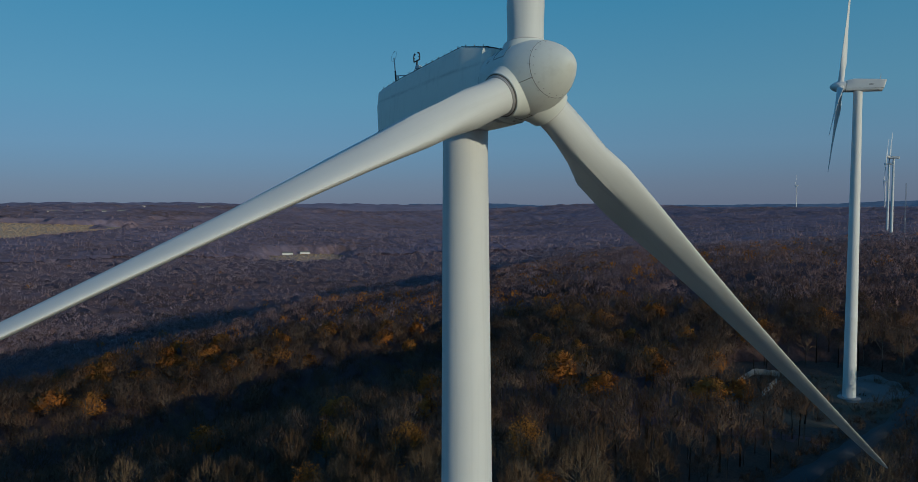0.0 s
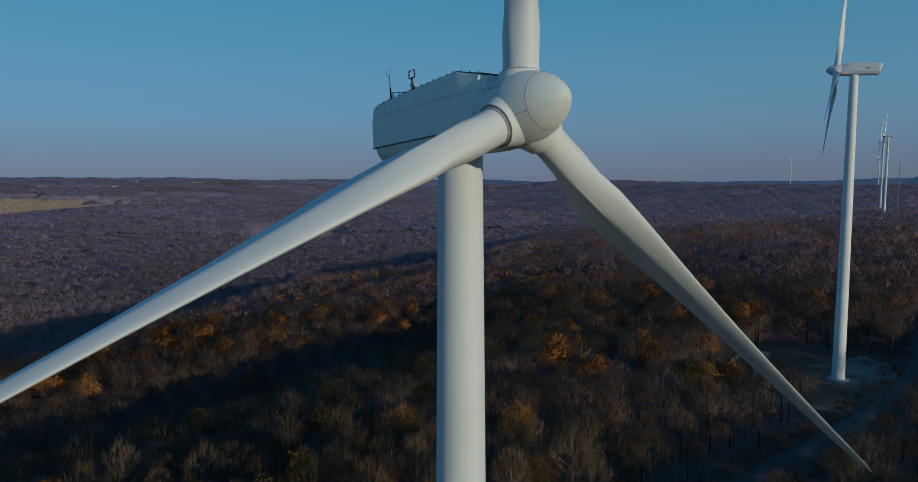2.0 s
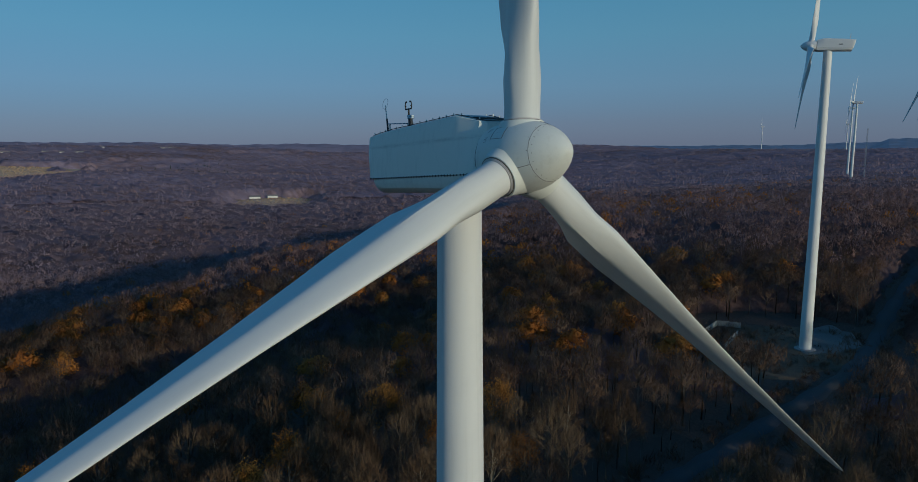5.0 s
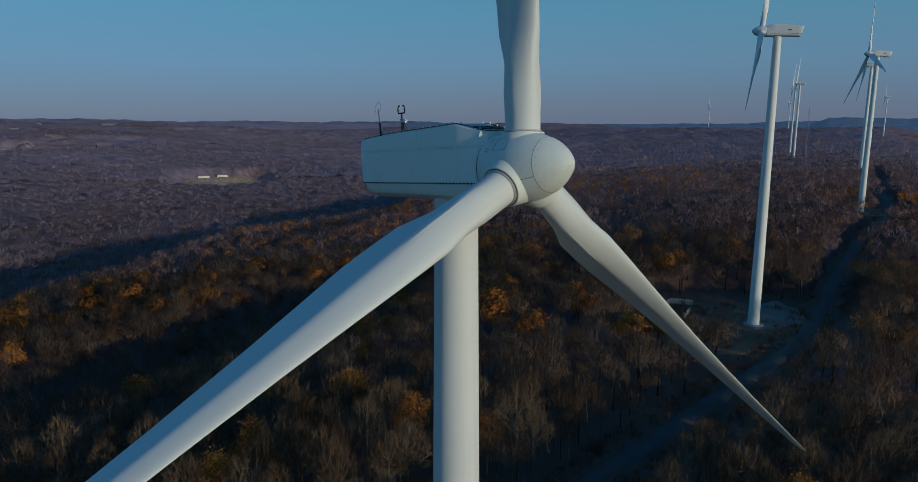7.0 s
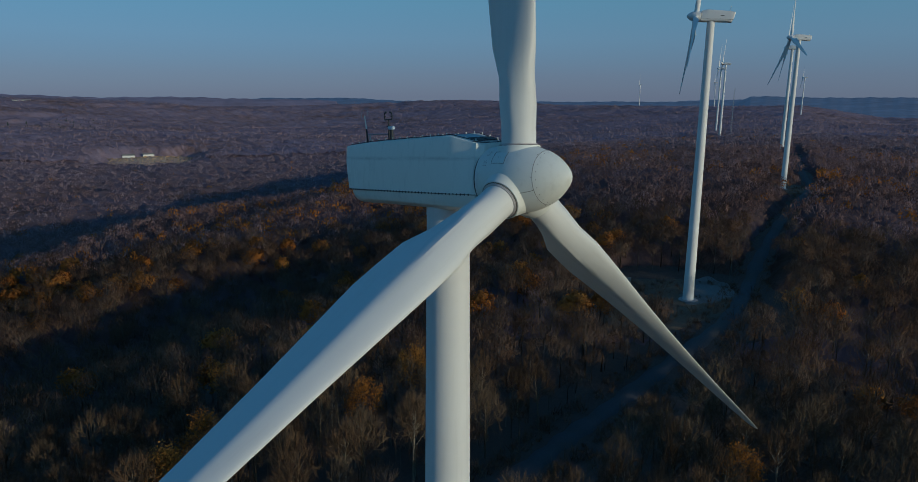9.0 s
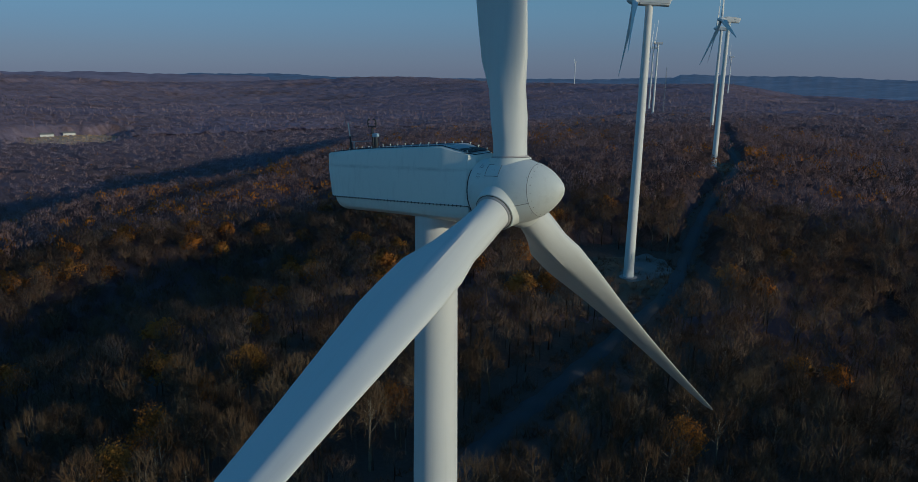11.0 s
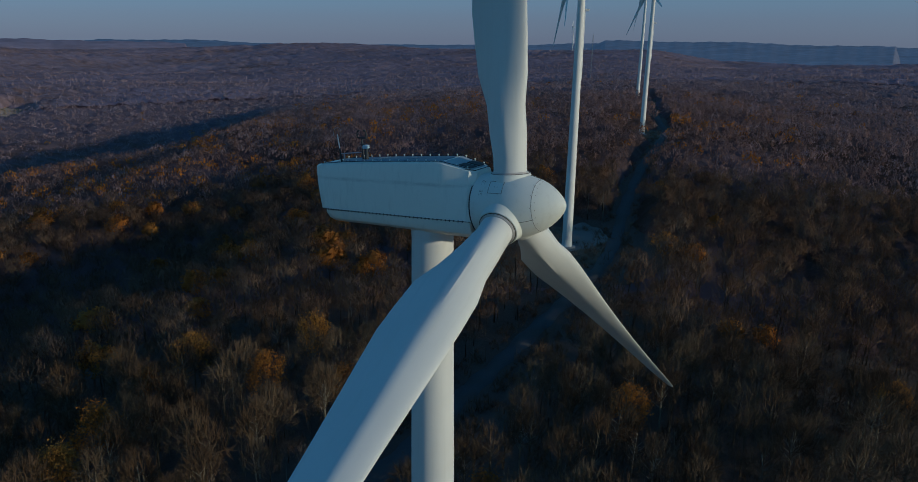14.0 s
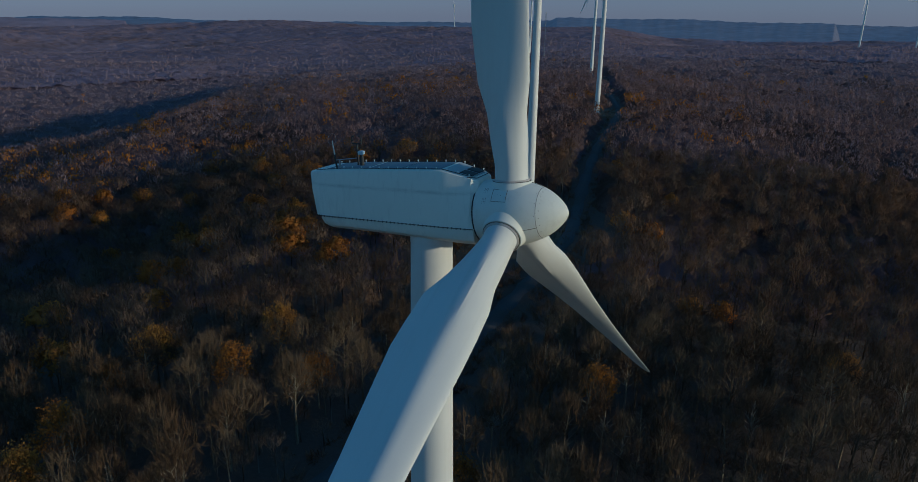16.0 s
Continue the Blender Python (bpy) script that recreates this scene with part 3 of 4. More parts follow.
        for side in (-1, 1):
            bm = bmesh.new()
            w = shell_upper(0)[1][1] - 0.02
            for a, b in ((-5.85, -4.0), (-4.0, 1.2), (1.2, 2.42)):
                wa, wb = shell_upper(a)[1][1], shell_upper(b)[1][1]
                rod(bm, (a, side * wa, roof_z(a) + 0.03), (b, side * wb, roof_z(b) + 0.03), 0.017, None, 6)
            part("edge_trim", bm, DARK, body, "dark roof edge strip")
        bm = bmesh.new()
        rim = [(2.42, -0.91), (2.78, -0.60), (2.78, 0.60), (2.42, 0.91)]
        for (xa, ya), (xb, yb) in zip(rim, rim[1:]):
            rod(bm, (xa, ya, roof_z(xa) + 0.01), (xb, yb, roof_z(xb) + 0.01), 0.017, None, 6)
        part("front_trim", bm, DARK, body, "dark strip along the front roof edge")
        # lightning rod with ring, crossbar, wind mast and lamp
        x, y = -4.75, -0.72
        z = roof_z(x)
        bm = bmesh.new()
        rod(bm, (x - 0.05, y, z + 0.62), (x - 0.13, y, z + 1.35), 0.032, 0.028)
        foot = bmesh.new()
        rod(foot, (x, y, z), (x - 0.055, y, z + 0.68), 0.05, 0.042)
        part("rod_foot", foot, DARK, body, "dark sleeve of the lightning rod")
        part("lightning_rod", bm, WHITE_HUB, body, "leaning pale rod with a wire ring")
        bm = bmesh.new()
        ring = [(x - 0.13 + 0.24 * math.cos(k * math.pi / 12), y + 0.06 * math.sin(k * math.pi / 12), z + 1.42 + 0.26 * math.sin(k * math.pi / 12)) for k in range(24)]
        for a, b in zip(ring, ring[1:] + ring[:1]):
            rod(bm, a, b, 0.008, None, 5)
        part("wire_ring", bm, STEEL, body, "thin wire ring")
        bm = bmesh.new()
        rod(bm, (x + 0.02, y, z + 0.42), (-4.1, 0.05, roof_z(-4.1) + 0.34), 0.025)
        rod(bm, (x + 0.2, y, z), (x + 0.2, y, z + 0.40), 0.04)
        part("crossbar", bm, STEEL, body, "thin crossbar between the masts")
        x, y = -4.05, 0.1
        z = roof_z(x)
        bm = bmesh.new()
        rod(bm, (x, y, z), (x, y, z + 1.02), 0.055, 0.045)
        rod(bm, (x - 0.26, y, z + 1.04), (x + 0.26, y, z + 1.04), 0.035)
        for o in (-1, 1):
            rod(bm, (x + o * 0.26, y, z + 1.02), (x + o * 0.29, y, z + 1.24), 0.03)
            rod(bm, (x + o * 0.29, y, z + 1.24), (x + o * 0.24, y, z + 1.38), 0.028)
            rod(bm, (x + o * 0.24, y, z + 1.37), (x + o * 0.15, y, z + 1.40), 0.035, 0.05)
            rod(bm, (x + o * 0.29, y, z + 1.20), (x + o * 0.20, y, z + 1.19), 0.03)
        rod(bm, (x - 0.14, y, z + 0.72), (x + 0.14, y, z + 0.72), 0.03)
        part("wind_mast", bm, DARK, body, "dark forked mast with two wind sensors")
        x, y = -3.75, 0.0
        z = roof_z(x)
        bm = bmesh.new()
        rod(bm, (x, y, z), (x, y, z + 0.52), 0.11, 0.09, 12)
        part("lamp_post", bm, DARK, body, "short dark post")
        bm = lathe([(0.13, 0.52), (0.18, 0.55), (0.18, 0.58), (0.16, 0.60), (0.18, 0.62), (0.18, 0.67), (0.13, 0.70)], 20)
        part("warning_lamp", bm, LENS, body, "pale glass warning lamp", Matrix.Translation((x, y, z)))
    else:
        bm = bmesh.new()
        rod(bm, (-4.8, 0, 2.0), (-4.9, 0, 3.6), 0.05)
        part("lightning_rod", bm, STEEL, body)
        for side in (-1, 1):
            bm = bmesh.new()
            box(bm, (-2.9, side * 1.27, 0.72), (1.0, 0.05, 0.34))
            part("side_vent", bm, DARK, body, "dark louvred vent", smooth=False)
    # rotor
    rm = turn @ Matrix.Translation((0, 0, 0.28 * s)) @ Matrix.Rotation(radians(-rotor_tilt), 4, "Y") @ Matrix.Translation((overhang * s, 0, 0)) @ Matrix.Scale(s, 4)
    nod = Matrix.Translation((0, 0, 0.12 if fine else 0.0)) @ Matrix.Rotation(radians(-3.2 if fine else 0.0), 4, "Y")  # the hub's cover sits a little askew
    prof = [(0.90, -1.28), (1.37, -1.28), (1.43, -1.22), (1.455, -0.9), (1.475, -0.5), (1.47, -0.1), (1.44, 0.3), (1.37, 0.72), (1.26, 1.10), (1.14, 1.40), (1.095, 1.50)]
    hub = part("hub", lathe(prof, 64 if fine else 18, "x"), hub_m, thing, "rounded white rotor hub", rm @ nod)
    nose = [(1.094, 1.503), (1.0, 1.68), (0.865, 1.89), (0.705, 2.09), (0.525, 2.285), (0.34, 2.445), (0.185, 2.535), (0.08, 2.57), (0.02, 2.577)]
    part("nose_cone", lathe(nose, 64 if fine else 18, "x"), hub_m, hub, "domed white nose cone")
    part("bearing_gap", lathe([(1.345, -1.36), (1.345, -1.25)], 48, "x"), DARK, hub, "dark gap behind the hub")
    if fine:
        part("nose_seam", lathe([(1.07, 1.492), (1.101, 1.494), (1.097, 1.506), (1.07, 1.508)], 64, "x"), RUST, hub, "thin dark seam")
        bm = bmesh.new()
        bmesh.ops.create_uvsphere(bm, u_segments=8, v_segments=5, radius=0.017)
        bolt = part("nose_bolt", bm, RUST, hub, "stained bolt head")
        for ring, (r, x, cnt) in enumerate(((1.028, 1.62, 20), (1.113, 1.44, 13))):
            for k in range(cnt):
                a = 2 * math.pi * (k + 0.3 * ring) / cnt
                ob = bolt if (ring, k) == (0, 0) else put("nose_bolt", bolt.data, hub)
                ob.matrix_basis = Matrix.Translation((x, r * math.cos(a), r * math.sin(a)))
        # hub seams between the blades, hatches and bolt groups
        for k in range(3):
            a = radians(phi + 119 + 120 * k)
            e = Matrix.Rotation(a, 4, "X")
            bm = bmesh.new()
            pts = [(x, 0, float(np.interp(x, [p[1] for p in prof[1:]], [p[0] for p in prof[1:]])) + 0.004) for x in np.linspace(0.62, 1.48, 8)]
            for p, q in zip(pts, pts[1:]):
                rod(bm, p, q, 0.010, None, 5)
            part("hub_seam", bm, RUST, hub, "thin dark seam", e)
        for k in range(3):
            a = radians(phi + 54 + 120 * k)
            e = Matrix.Rotation(a, 4, "X")
            bm = bmesh.new()
            corners = [(-0.40, -0.29), (0.25, -0.31), (0.25, 0.27), (-0.40, 0.31)]
            pts = []
            for (x0, y0), (x1, y1) in zip(corners, corners[1:] + corners[:1]):
                for j in range(4):
                    x, y = x0 + (x1 - x0) * j / 4, y0 + (y1 - y0) * j / 4
                    r = float(np.interp(x, [p[1] for p in prof[1:]], [p[0] for p in prof[1:]]))
                    pts.append((x, y, math.sqrt(r * r - y * y) + 0.004))
            for p, q in zip(pts, pts[1:] + pts[:1]):
                rod(bm, p, q, 0.009, None, 5)
            part("hatch", bm, RUST, hub, "outlined square hatch", e)
            dot = None
            for x, y in [(-0.82 + 0.07 * i, y0 + 0.07 * j) for y0 in (-0.36, 0.16) for i in range(3) for j in range(4)] + [(-0.13, 0.0), (-0.01, 0.0)]:
                r = float(np.interp(x, [p[1] for p in prof[1:]], [p[0] for p in prof[1:]]))
                if dot is None:
                    bm = bmesh.new()
                    box(bm, (0, 0, 0), (0.022, 0.022, 0.012))
                    dot = part("hub_bolt", bm, RUST, hub, "", smooth=False)
                    ob = dot
                else:
                    ob = put("hub_bolt", dot.data, hub)
                ob.matrix_basis = e @ Matrix.Translation((x, y, math.sqrt(r * r - y * y)))
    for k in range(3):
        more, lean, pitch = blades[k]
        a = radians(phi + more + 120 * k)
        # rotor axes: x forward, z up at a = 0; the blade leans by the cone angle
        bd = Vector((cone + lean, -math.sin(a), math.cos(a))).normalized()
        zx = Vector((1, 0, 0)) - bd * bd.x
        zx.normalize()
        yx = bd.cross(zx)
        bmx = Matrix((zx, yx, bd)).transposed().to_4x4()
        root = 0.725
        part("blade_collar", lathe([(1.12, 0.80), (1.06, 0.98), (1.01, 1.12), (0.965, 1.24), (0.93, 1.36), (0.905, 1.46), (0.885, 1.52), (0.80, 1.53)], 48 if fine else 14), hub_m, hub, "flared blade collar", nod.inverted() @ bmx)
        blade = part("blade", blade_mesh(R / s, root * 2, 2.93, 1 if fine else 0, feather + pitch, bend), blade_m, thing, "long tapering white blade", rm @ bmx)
        if fine:
            part("root_ring", lathe([(0.79, 1.50), (0.812, 1.515), (0.812, 1.56), (0.775, 1.575), (0.775, 1.595), (0.74, 1.61), (0.72, 1.612)], 48), SEAL, blade, "grey rubber root seal")
            part("root_groove", lathe([(0.83, 1.515), (0.845, 1.53), (0.83, 1.545)], 48), RUST, blade, "thin dark ring at the blade root")
    return thing


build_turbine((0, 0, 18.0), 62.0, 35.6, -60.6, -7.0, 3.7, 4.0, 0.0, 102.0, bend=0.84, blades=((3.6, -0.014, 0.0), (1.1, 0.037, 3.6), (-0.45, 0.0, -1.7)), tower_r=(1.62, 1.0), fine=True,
              label="large white wind turbine with feathered blades rising from the forest", group="wind turbines", mats=(WHITE_TOWER, WHITE_SHELL, WHITE_HUB, WHITE_BLADE))


def far_turbine(x, y, z, h, az, phi, label):
    g = min(z, gz(x, y) + 0.2)
    build_turbine((x, y, g), h + z - g, h * 0.455, az, phi, 3.7, 5.0, 0.02, 28.0, s=h / 84.0, fine=False, tower_r=(h * 0.0195, h * 0.0128), label=label, group="wind turbines")


far_turbine(125.6, 145.1, 19.75, 87.5, 145, 5, "tall white wind turbine standing in a grassy clearing")
far_turbine(299.7, 291.1, 30.4, 87.5, 152, 12, "white wind turbine standing beside the gravel road")
far_turbine(449.6, 453.1, 39.8, 87, 140, 18, "white wind turbine beyond a gap in the forest")
far_turbine(1323.7, 1322.2, 48.2, 87, 140, 25, "small distant white wind turbine on the plateau")
far_turbine(613.1, 739.0, 41.8, 87, 140, 30, "distant white wind turbine rising from bare forest")
far_turbine(742.3, 908.8, 44.1, 87, 140, 8, "distant white wind turbine rising from bare forest")
far_turbine(1513.4, 1892.7, 47.4, 87, 140, 50, "very distant white wind turbine near the horizon")
far_turbine(1567.9, 2433.2, 51.0, 87, 145, 0, "very distant white wind turbine near the horizon")
far_turbine(1466.0, 720.9, 46.0, 103, 60, 60, "distant white wind turbine above the plateau forest")
far_turbine(1702.0, 715.0, 44.2, 87, 60, 35, "distant white wind turbine above the plateau forest")


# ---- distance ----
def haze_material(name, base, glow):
    """Far hills seen through much air: a plain backdrop, its haze painted on as bluish glow."""
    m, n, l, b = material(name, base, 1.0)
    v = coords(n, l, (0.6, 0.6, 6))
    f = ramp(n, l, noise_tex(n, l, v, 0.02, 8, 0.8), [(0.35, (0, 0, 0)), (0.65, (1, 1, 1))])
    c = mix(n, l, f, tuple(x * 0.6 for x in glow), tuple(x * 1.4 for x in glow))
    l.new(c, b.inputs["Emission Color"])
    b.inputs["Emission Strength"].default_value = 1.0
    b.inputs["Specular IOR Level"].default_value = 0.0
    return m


def far_ridge(dist, depth, az0, az1, height, foot, seed, mat, label, ease=60):
    rng = np.random.default_rng(seed)
    ph = rng.uniform(0, 6.28, 6)
    n = 500
    verts, faces = [], []
    for k in range(n + 1):
        a = radians(az0 + (az1 - az0) * k / n)
        t = a * dist
        prof = sum(w * math.sin(t / s + p) for w, s, p in zip((9, 6, 4, 2.2, 1.2, 0.9), (900, 420, 210, 90, 23, 9), ph))
        fade = min(1.0, (k + 0.01) / ease, (n - k) / 60) ** 0.5
        for r, z in ((dist - depth, foot), (dist - depth * 0.45, foot + (height - foot) * 0.55 * fade), (dist, foot + (height - foot + prof) * fade), (dist + depth * 0.5, foot)):
            verts.append((r * math.cos(a), r * math.sin(a) - 28, z))
    for k in range(n):
        for j in range(3):
            q = k * 4 + j
            faces.append((q, q + 1, q + 5, q + 4))
    put("backdrop", mesh_from("backdrop", verts, faces, [mat], smooth=True), label=label, category="hills", kind="structure")


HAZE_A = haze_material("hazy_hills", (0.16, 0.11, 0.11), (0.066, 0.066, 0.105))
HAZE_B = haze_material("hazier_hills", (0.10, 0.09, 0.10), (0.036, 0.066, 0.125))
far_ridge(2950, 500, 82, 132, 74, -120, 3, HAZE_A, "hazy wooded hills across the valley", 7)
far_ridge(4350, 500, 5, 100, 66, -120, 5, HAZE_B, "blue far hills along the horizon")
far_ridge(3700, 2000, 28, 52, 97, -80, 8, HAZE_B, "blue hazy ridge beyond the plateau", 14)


def met_mast(x, y, h):
    """A slender guyed lattice mast."""
    z = gz(x, y)
    bm = bmesh.new()
    c = [(0.7 * math.cos(k * 2.094), 0.7 * math.sin(k * 2.094)) for k in range(3)]
    mast = tagged(new("lattice_mast"), "slender grey steel lattice mast among the trees", "mast")
    mast.matrix_basis = Matrix.Translation((x, y, z))
    for k in range(3):
        bm = bmesh.new()
        rod(bm, (*c[k], -0.3), (*c[k], h), 0.10, None, 5)
        part("mast_leg", bm, STEEL, mast)
    bm = bmesh.new()
    n = int(h / 1.6)
    for i in range(n):
        for k in range(3):
            rod(bm, (*c[k], i * h / n), (*c[(k + 1) % 3], (i + 1) * h / n), 0.05, None, 4)
    part("bracing", bm, STEEL, mast)


met_mast(612, 716, 72)


def board_fence(a, b, n):
    """A low leaning fence of pale boards between two points."""
    fence = tagged(new("fence"), "low weathered pale board fence beside the clearing", "fence", "fences by the clearing")
    fence.matrix_basis = Matrix.Translation((*a, gz(*a)))
    d = Vector((b[0] - a[0], b[1] - a[1], gz(*b) - gz(*a)))
    turn = Matrix.Rotation(math.atan2(d.y, d.x), 4, "Z")
    bm = bmesh.new()
    box(bm, (0, 0, 0), (d.length / n * 0.86, 0.07, 1.9))
    first = part("board", bm, FENCE, fence, smooth=False)
    rng = random.Random(4)
    for k in range(n):
        ob = first if k == 0 else put("board", first.data, fence)
        ob.matrix_basis = Matrix.Translation(d * ((k + 0.5) / n) + Vector((0, 0, 1.15 + rng.uniform(-0.12, 0.12)))) @ turn @ Matrix.Rotation(rng.uniform(-0.05, 0.05), 4, "X")
    for zz in (0.6, 1.6):
        bm = bmesh.new()
        rod(bm, (0, 0.08, zz), tuple(d + Vector((0, 0.08, zz))), 0.06, None, 5)
        part("rail", bm, FENCE, fence)


FENCE = painted("weathered_boards", (0.42, 0.40, 0.36), (1, 1, 0.2), 0.85, 0.5, (0.18, 0.16, 0.13))
board_fence((100.5, 161.0), (112.7, 172.5), 26)
board_fence((101.5, 148.5), (113.5, 161.0), 26)
board_fence((112.9, 172.6), (119.0, 168.5), 12)


def farm_building(x, y, w, d, h, turn, wall, roof, name="farmhouse"):
    z = gz(x, y)
    b = tagged(new(name), "small distant white farm building with a pitched roof", "house", "buildings across the valley")
    b.matrix_basis = Matrix.Translation((x, y, z + (9 if y > 1100 else 0.3))) @ Matrix.Rotation(turn, 4, "Z")
    bm = bmesh.new()
    box(bm, (0, 0, h / 2 - 4), (w, d, h + 8))
    part("wall", bm, wall, b, smooth=False)
    bm = bmesh.new()
    v = [bm.verts.new(p) for p in ((-w * 0.54, -d * 0.56, h), (w * 0.54, -d * 0.56, h), (w * 0.54, d * 0.56, h), (-w * 0.54, d * 0.56, h), (-w * 0.54, 0, h + d * 0.4), (w * 0.54, 0, h + d * 0.4))]
    for f in ((0, 1, 5, 4), (2, 3, 4, 5), (0, 4, 3), (1, 2, 5), (0, 3, 2, 1)):
        bm.faces.new([v[i] for i in f])
    part("roof", bm, roof, b, smooth=False)


HOUSE = painted("white_siding", (0.72, 0.71, 0.68), (1, 1, 1), 0.7, 0.2)
SHINGLE = painted("grey_shingles", (0.22, 0.21, 0.21), (1, 1, 1), 0.9, 0.4, (0.1, 0.1, 0.1))
for x, y, w, d, h, turn in ((-853, 1709, 22, 10, 7, 0.4), (-845, 1716, 14, 9, 5, 0.9), (-773, 1738, 26, 10, 7, 0.2), (-738, 1744, 18, 10, 6, 0.5), (-700, 1752, 30, 11, 6, 0.1),
                            (-690, 1760, 16, 9, 6, 0.7), (-703, 1912, 18, 10, 7, 0.3), (-595, 2085, 24, 12, 8, 0.5), (-572, 2093, 34, 12, 9, 0.2), (-167, 1012, 26, 9, 7, 0.1), (-142, 1020, 24, 9, 7, 0.2), (-112, 1030, 12, 8, 6, 0.6)):
    farm_building(x, y, w * 0.6, d * 0.6, h * 0.33, turn, HOUSE, SHINGLE)



# ---- forest ----
def prism(a, b, r0, r1, turn=0.0):
    """A thin three-sided limb: six vertices and six triangles."""
    d = b - a
    d = d / max(1e-6, np.linalg.norm(d))
    s = np.cross(d, [0.3, 0.5, 0.81])
    s = s / np.linalg.norm(s)
    t = np.cross(d, s)
    ang = turn + np.array([0, 2.094, 4.189])
    ring = np.cos(ang)[:, None] * s + np.sin(ang)[:, None] * t
    v = np.concatenate([a + ring * r0, b + ring * r1])
    f = np.array([(0, 1, 4), (0, 4, 3), (1, 2, 5), (1, 5, 4), (2, 0, 3), (2, 3, 5)])
    return v, f


def sliver(a, b, w, rng):
    d = b - a
    s = np.cross(d, rng.normal(size=3))
    s = s / max(1e-6, np.linalg.norm(s)) * w * 0.5
    return np.array([a - s, a + s, b]), np.array([(0, 1, 2)])


def leaf_clump(c, size, rng):
    a, b = rng.normal(size=3), rng.normal(size=3)
    a, b = a / np.linalg.norm(a) * size, b / np.linalg.norm(b) * size
    return np.array([c - a * 0.5, c + a * 0.5, c + b * 0.6]), np.array([(0, 1, 2)])


def rows(items):
    v, f, o = [], [], 0
    for a, b in items:
        v.append(a)
        f.append(b + o)
        o += len(a)
    return (np.concatenate(v), np.concatenate(f)) if v else (np.zeros((0, 3)), np.zeros((0, 3), int))


def grow(seed, h, spread, limbs, subs, twigs, fine, tw, leaves=0, leaf=0.3, low=0.38):
    """A rounded bare crown on a tapered trunk: limbs fork out to a domed shell of fine twigs. Returns trunk, twig and leaf triangles."""
    rng = np.random.default_rng(seed)
    wood, thin, foliage = [], [], []
    lean = rng.normal(size=2) * 0.03 * h
    knots = [np.array([0, 0, -0.6]), np.array([lean[0] * 0.2, lean[1] * 0.2, h * 0.35]), np.array([lean[0] * 0.6, lean[1] * 0.6, h * 0.58]), np.array([lean[0], lean[1], h * 0.80])]
    radii = [0.016 * h, 0.012 * h, 0.007 * h, 0.0025 * h]
    for k in range(3):
        wood.append(prism(knots[k], knots[k + 1], radii[k], radii[k + 1]))
    mid = np.array([lean[0] * 0.6, lean[1] * 0.6, h * (0.60 if fine else 0.69)])
    size = np.array([spread, spread, 0.40 if fine else 0.29]) * h * np.array([rng.uniform(0.9, 1.12), rng.uniform(0.9, 1.12), 1.0])

    def way(az, el):
        return np.array([math.cos(az) * math.cos(el), math.sin(az) * math.cos(el), math.sin(el)])

    for i in range(limbs):
        el = math.asin(-0.25 + 1.2 * (i + 0.5) / limbs * 0.98) if i < limbs - 1 else 1.35
        az = i * 2.4 + rng.normal() * 0.3
        swell = rng.uniform(0.8, 1.12)
        node = mid + way(az, el) * size * 0.52 * swell
        f = np.clip(low + (0.72 - low) * i / limbs + rng.normal() * 0.03, 0.25, 0.76)
        foot = np.array([np.interp(f * h, [k[2] for k in knots], [k[j] for k in knots]) for j in range(2)] + [f * h])
        foot[2] = min(foot[2], node[2] - 0.06 * h)
        wood.append(prism(foot, node, 0.0042 * h, 0.0022 * h, rng.random() * 2))
        for j in range(subs):
            d = way(az + rng.normal() * 0.42, min(1.5, el + rng.normal() * 0.32 + 0.10))
            fork = mid + d * size * rng.uniform(0.72, 0.86) * swell
            start = foot + (node - foot) * rng.uniform(0.6, 1.0)
            thin.append(prism(start, fork, tw * 0.62, tw * 0.34, rng.random()) if fine else sliver(start, fork, tw * 1.2, rng))
            for _ in range(twigs):
                e = d + rng.normal(size=3) * 0.20
                e = e / np.linalg.norm(e)
                tip = mid + e * size * rng.uniform(0.90, 1.10) * swell + np.array([0, 0, 0.02 * h])
                if fine:
                    thin.append(sliver(start + (fork - start) * rng.uniform(0.6, 1.0), tip, tw, rng))
                else:  # sprays run up over the crown
                    run = np.array([0, 0, 1.0]) - e * e[2] * 0.8 + e * 0.45 + rng.normal(size=3) * 0.30
                    run = run / np.linalg.norm(run) * 0.085 * h * rng.uniform(0.6, 1.4)
                    out = np.cross(run, e) + rng.normal(size=3) * 0.3
                    out = out / np.linalg.norm(out) * tw * 0.5
                    tip = mid + e * size * rng.uniform(0.66, 1.06) * swell + run * 0.5
                    thin.append((np.array([tip - run - out, tip - run + out, tip]), np.array([(0, 1, 2)])))
                for _ in range(leaves):
                    foliage.append(leaf_clump(mid + e * size * rng.uniform(0.62, 1.05) * swell + rng.normal(size=3) * 0.03 * h, leaf * (0.6 + 0.8 * rng.random()), rng))
    return rows(wood), rows(thin), rows(foliage)


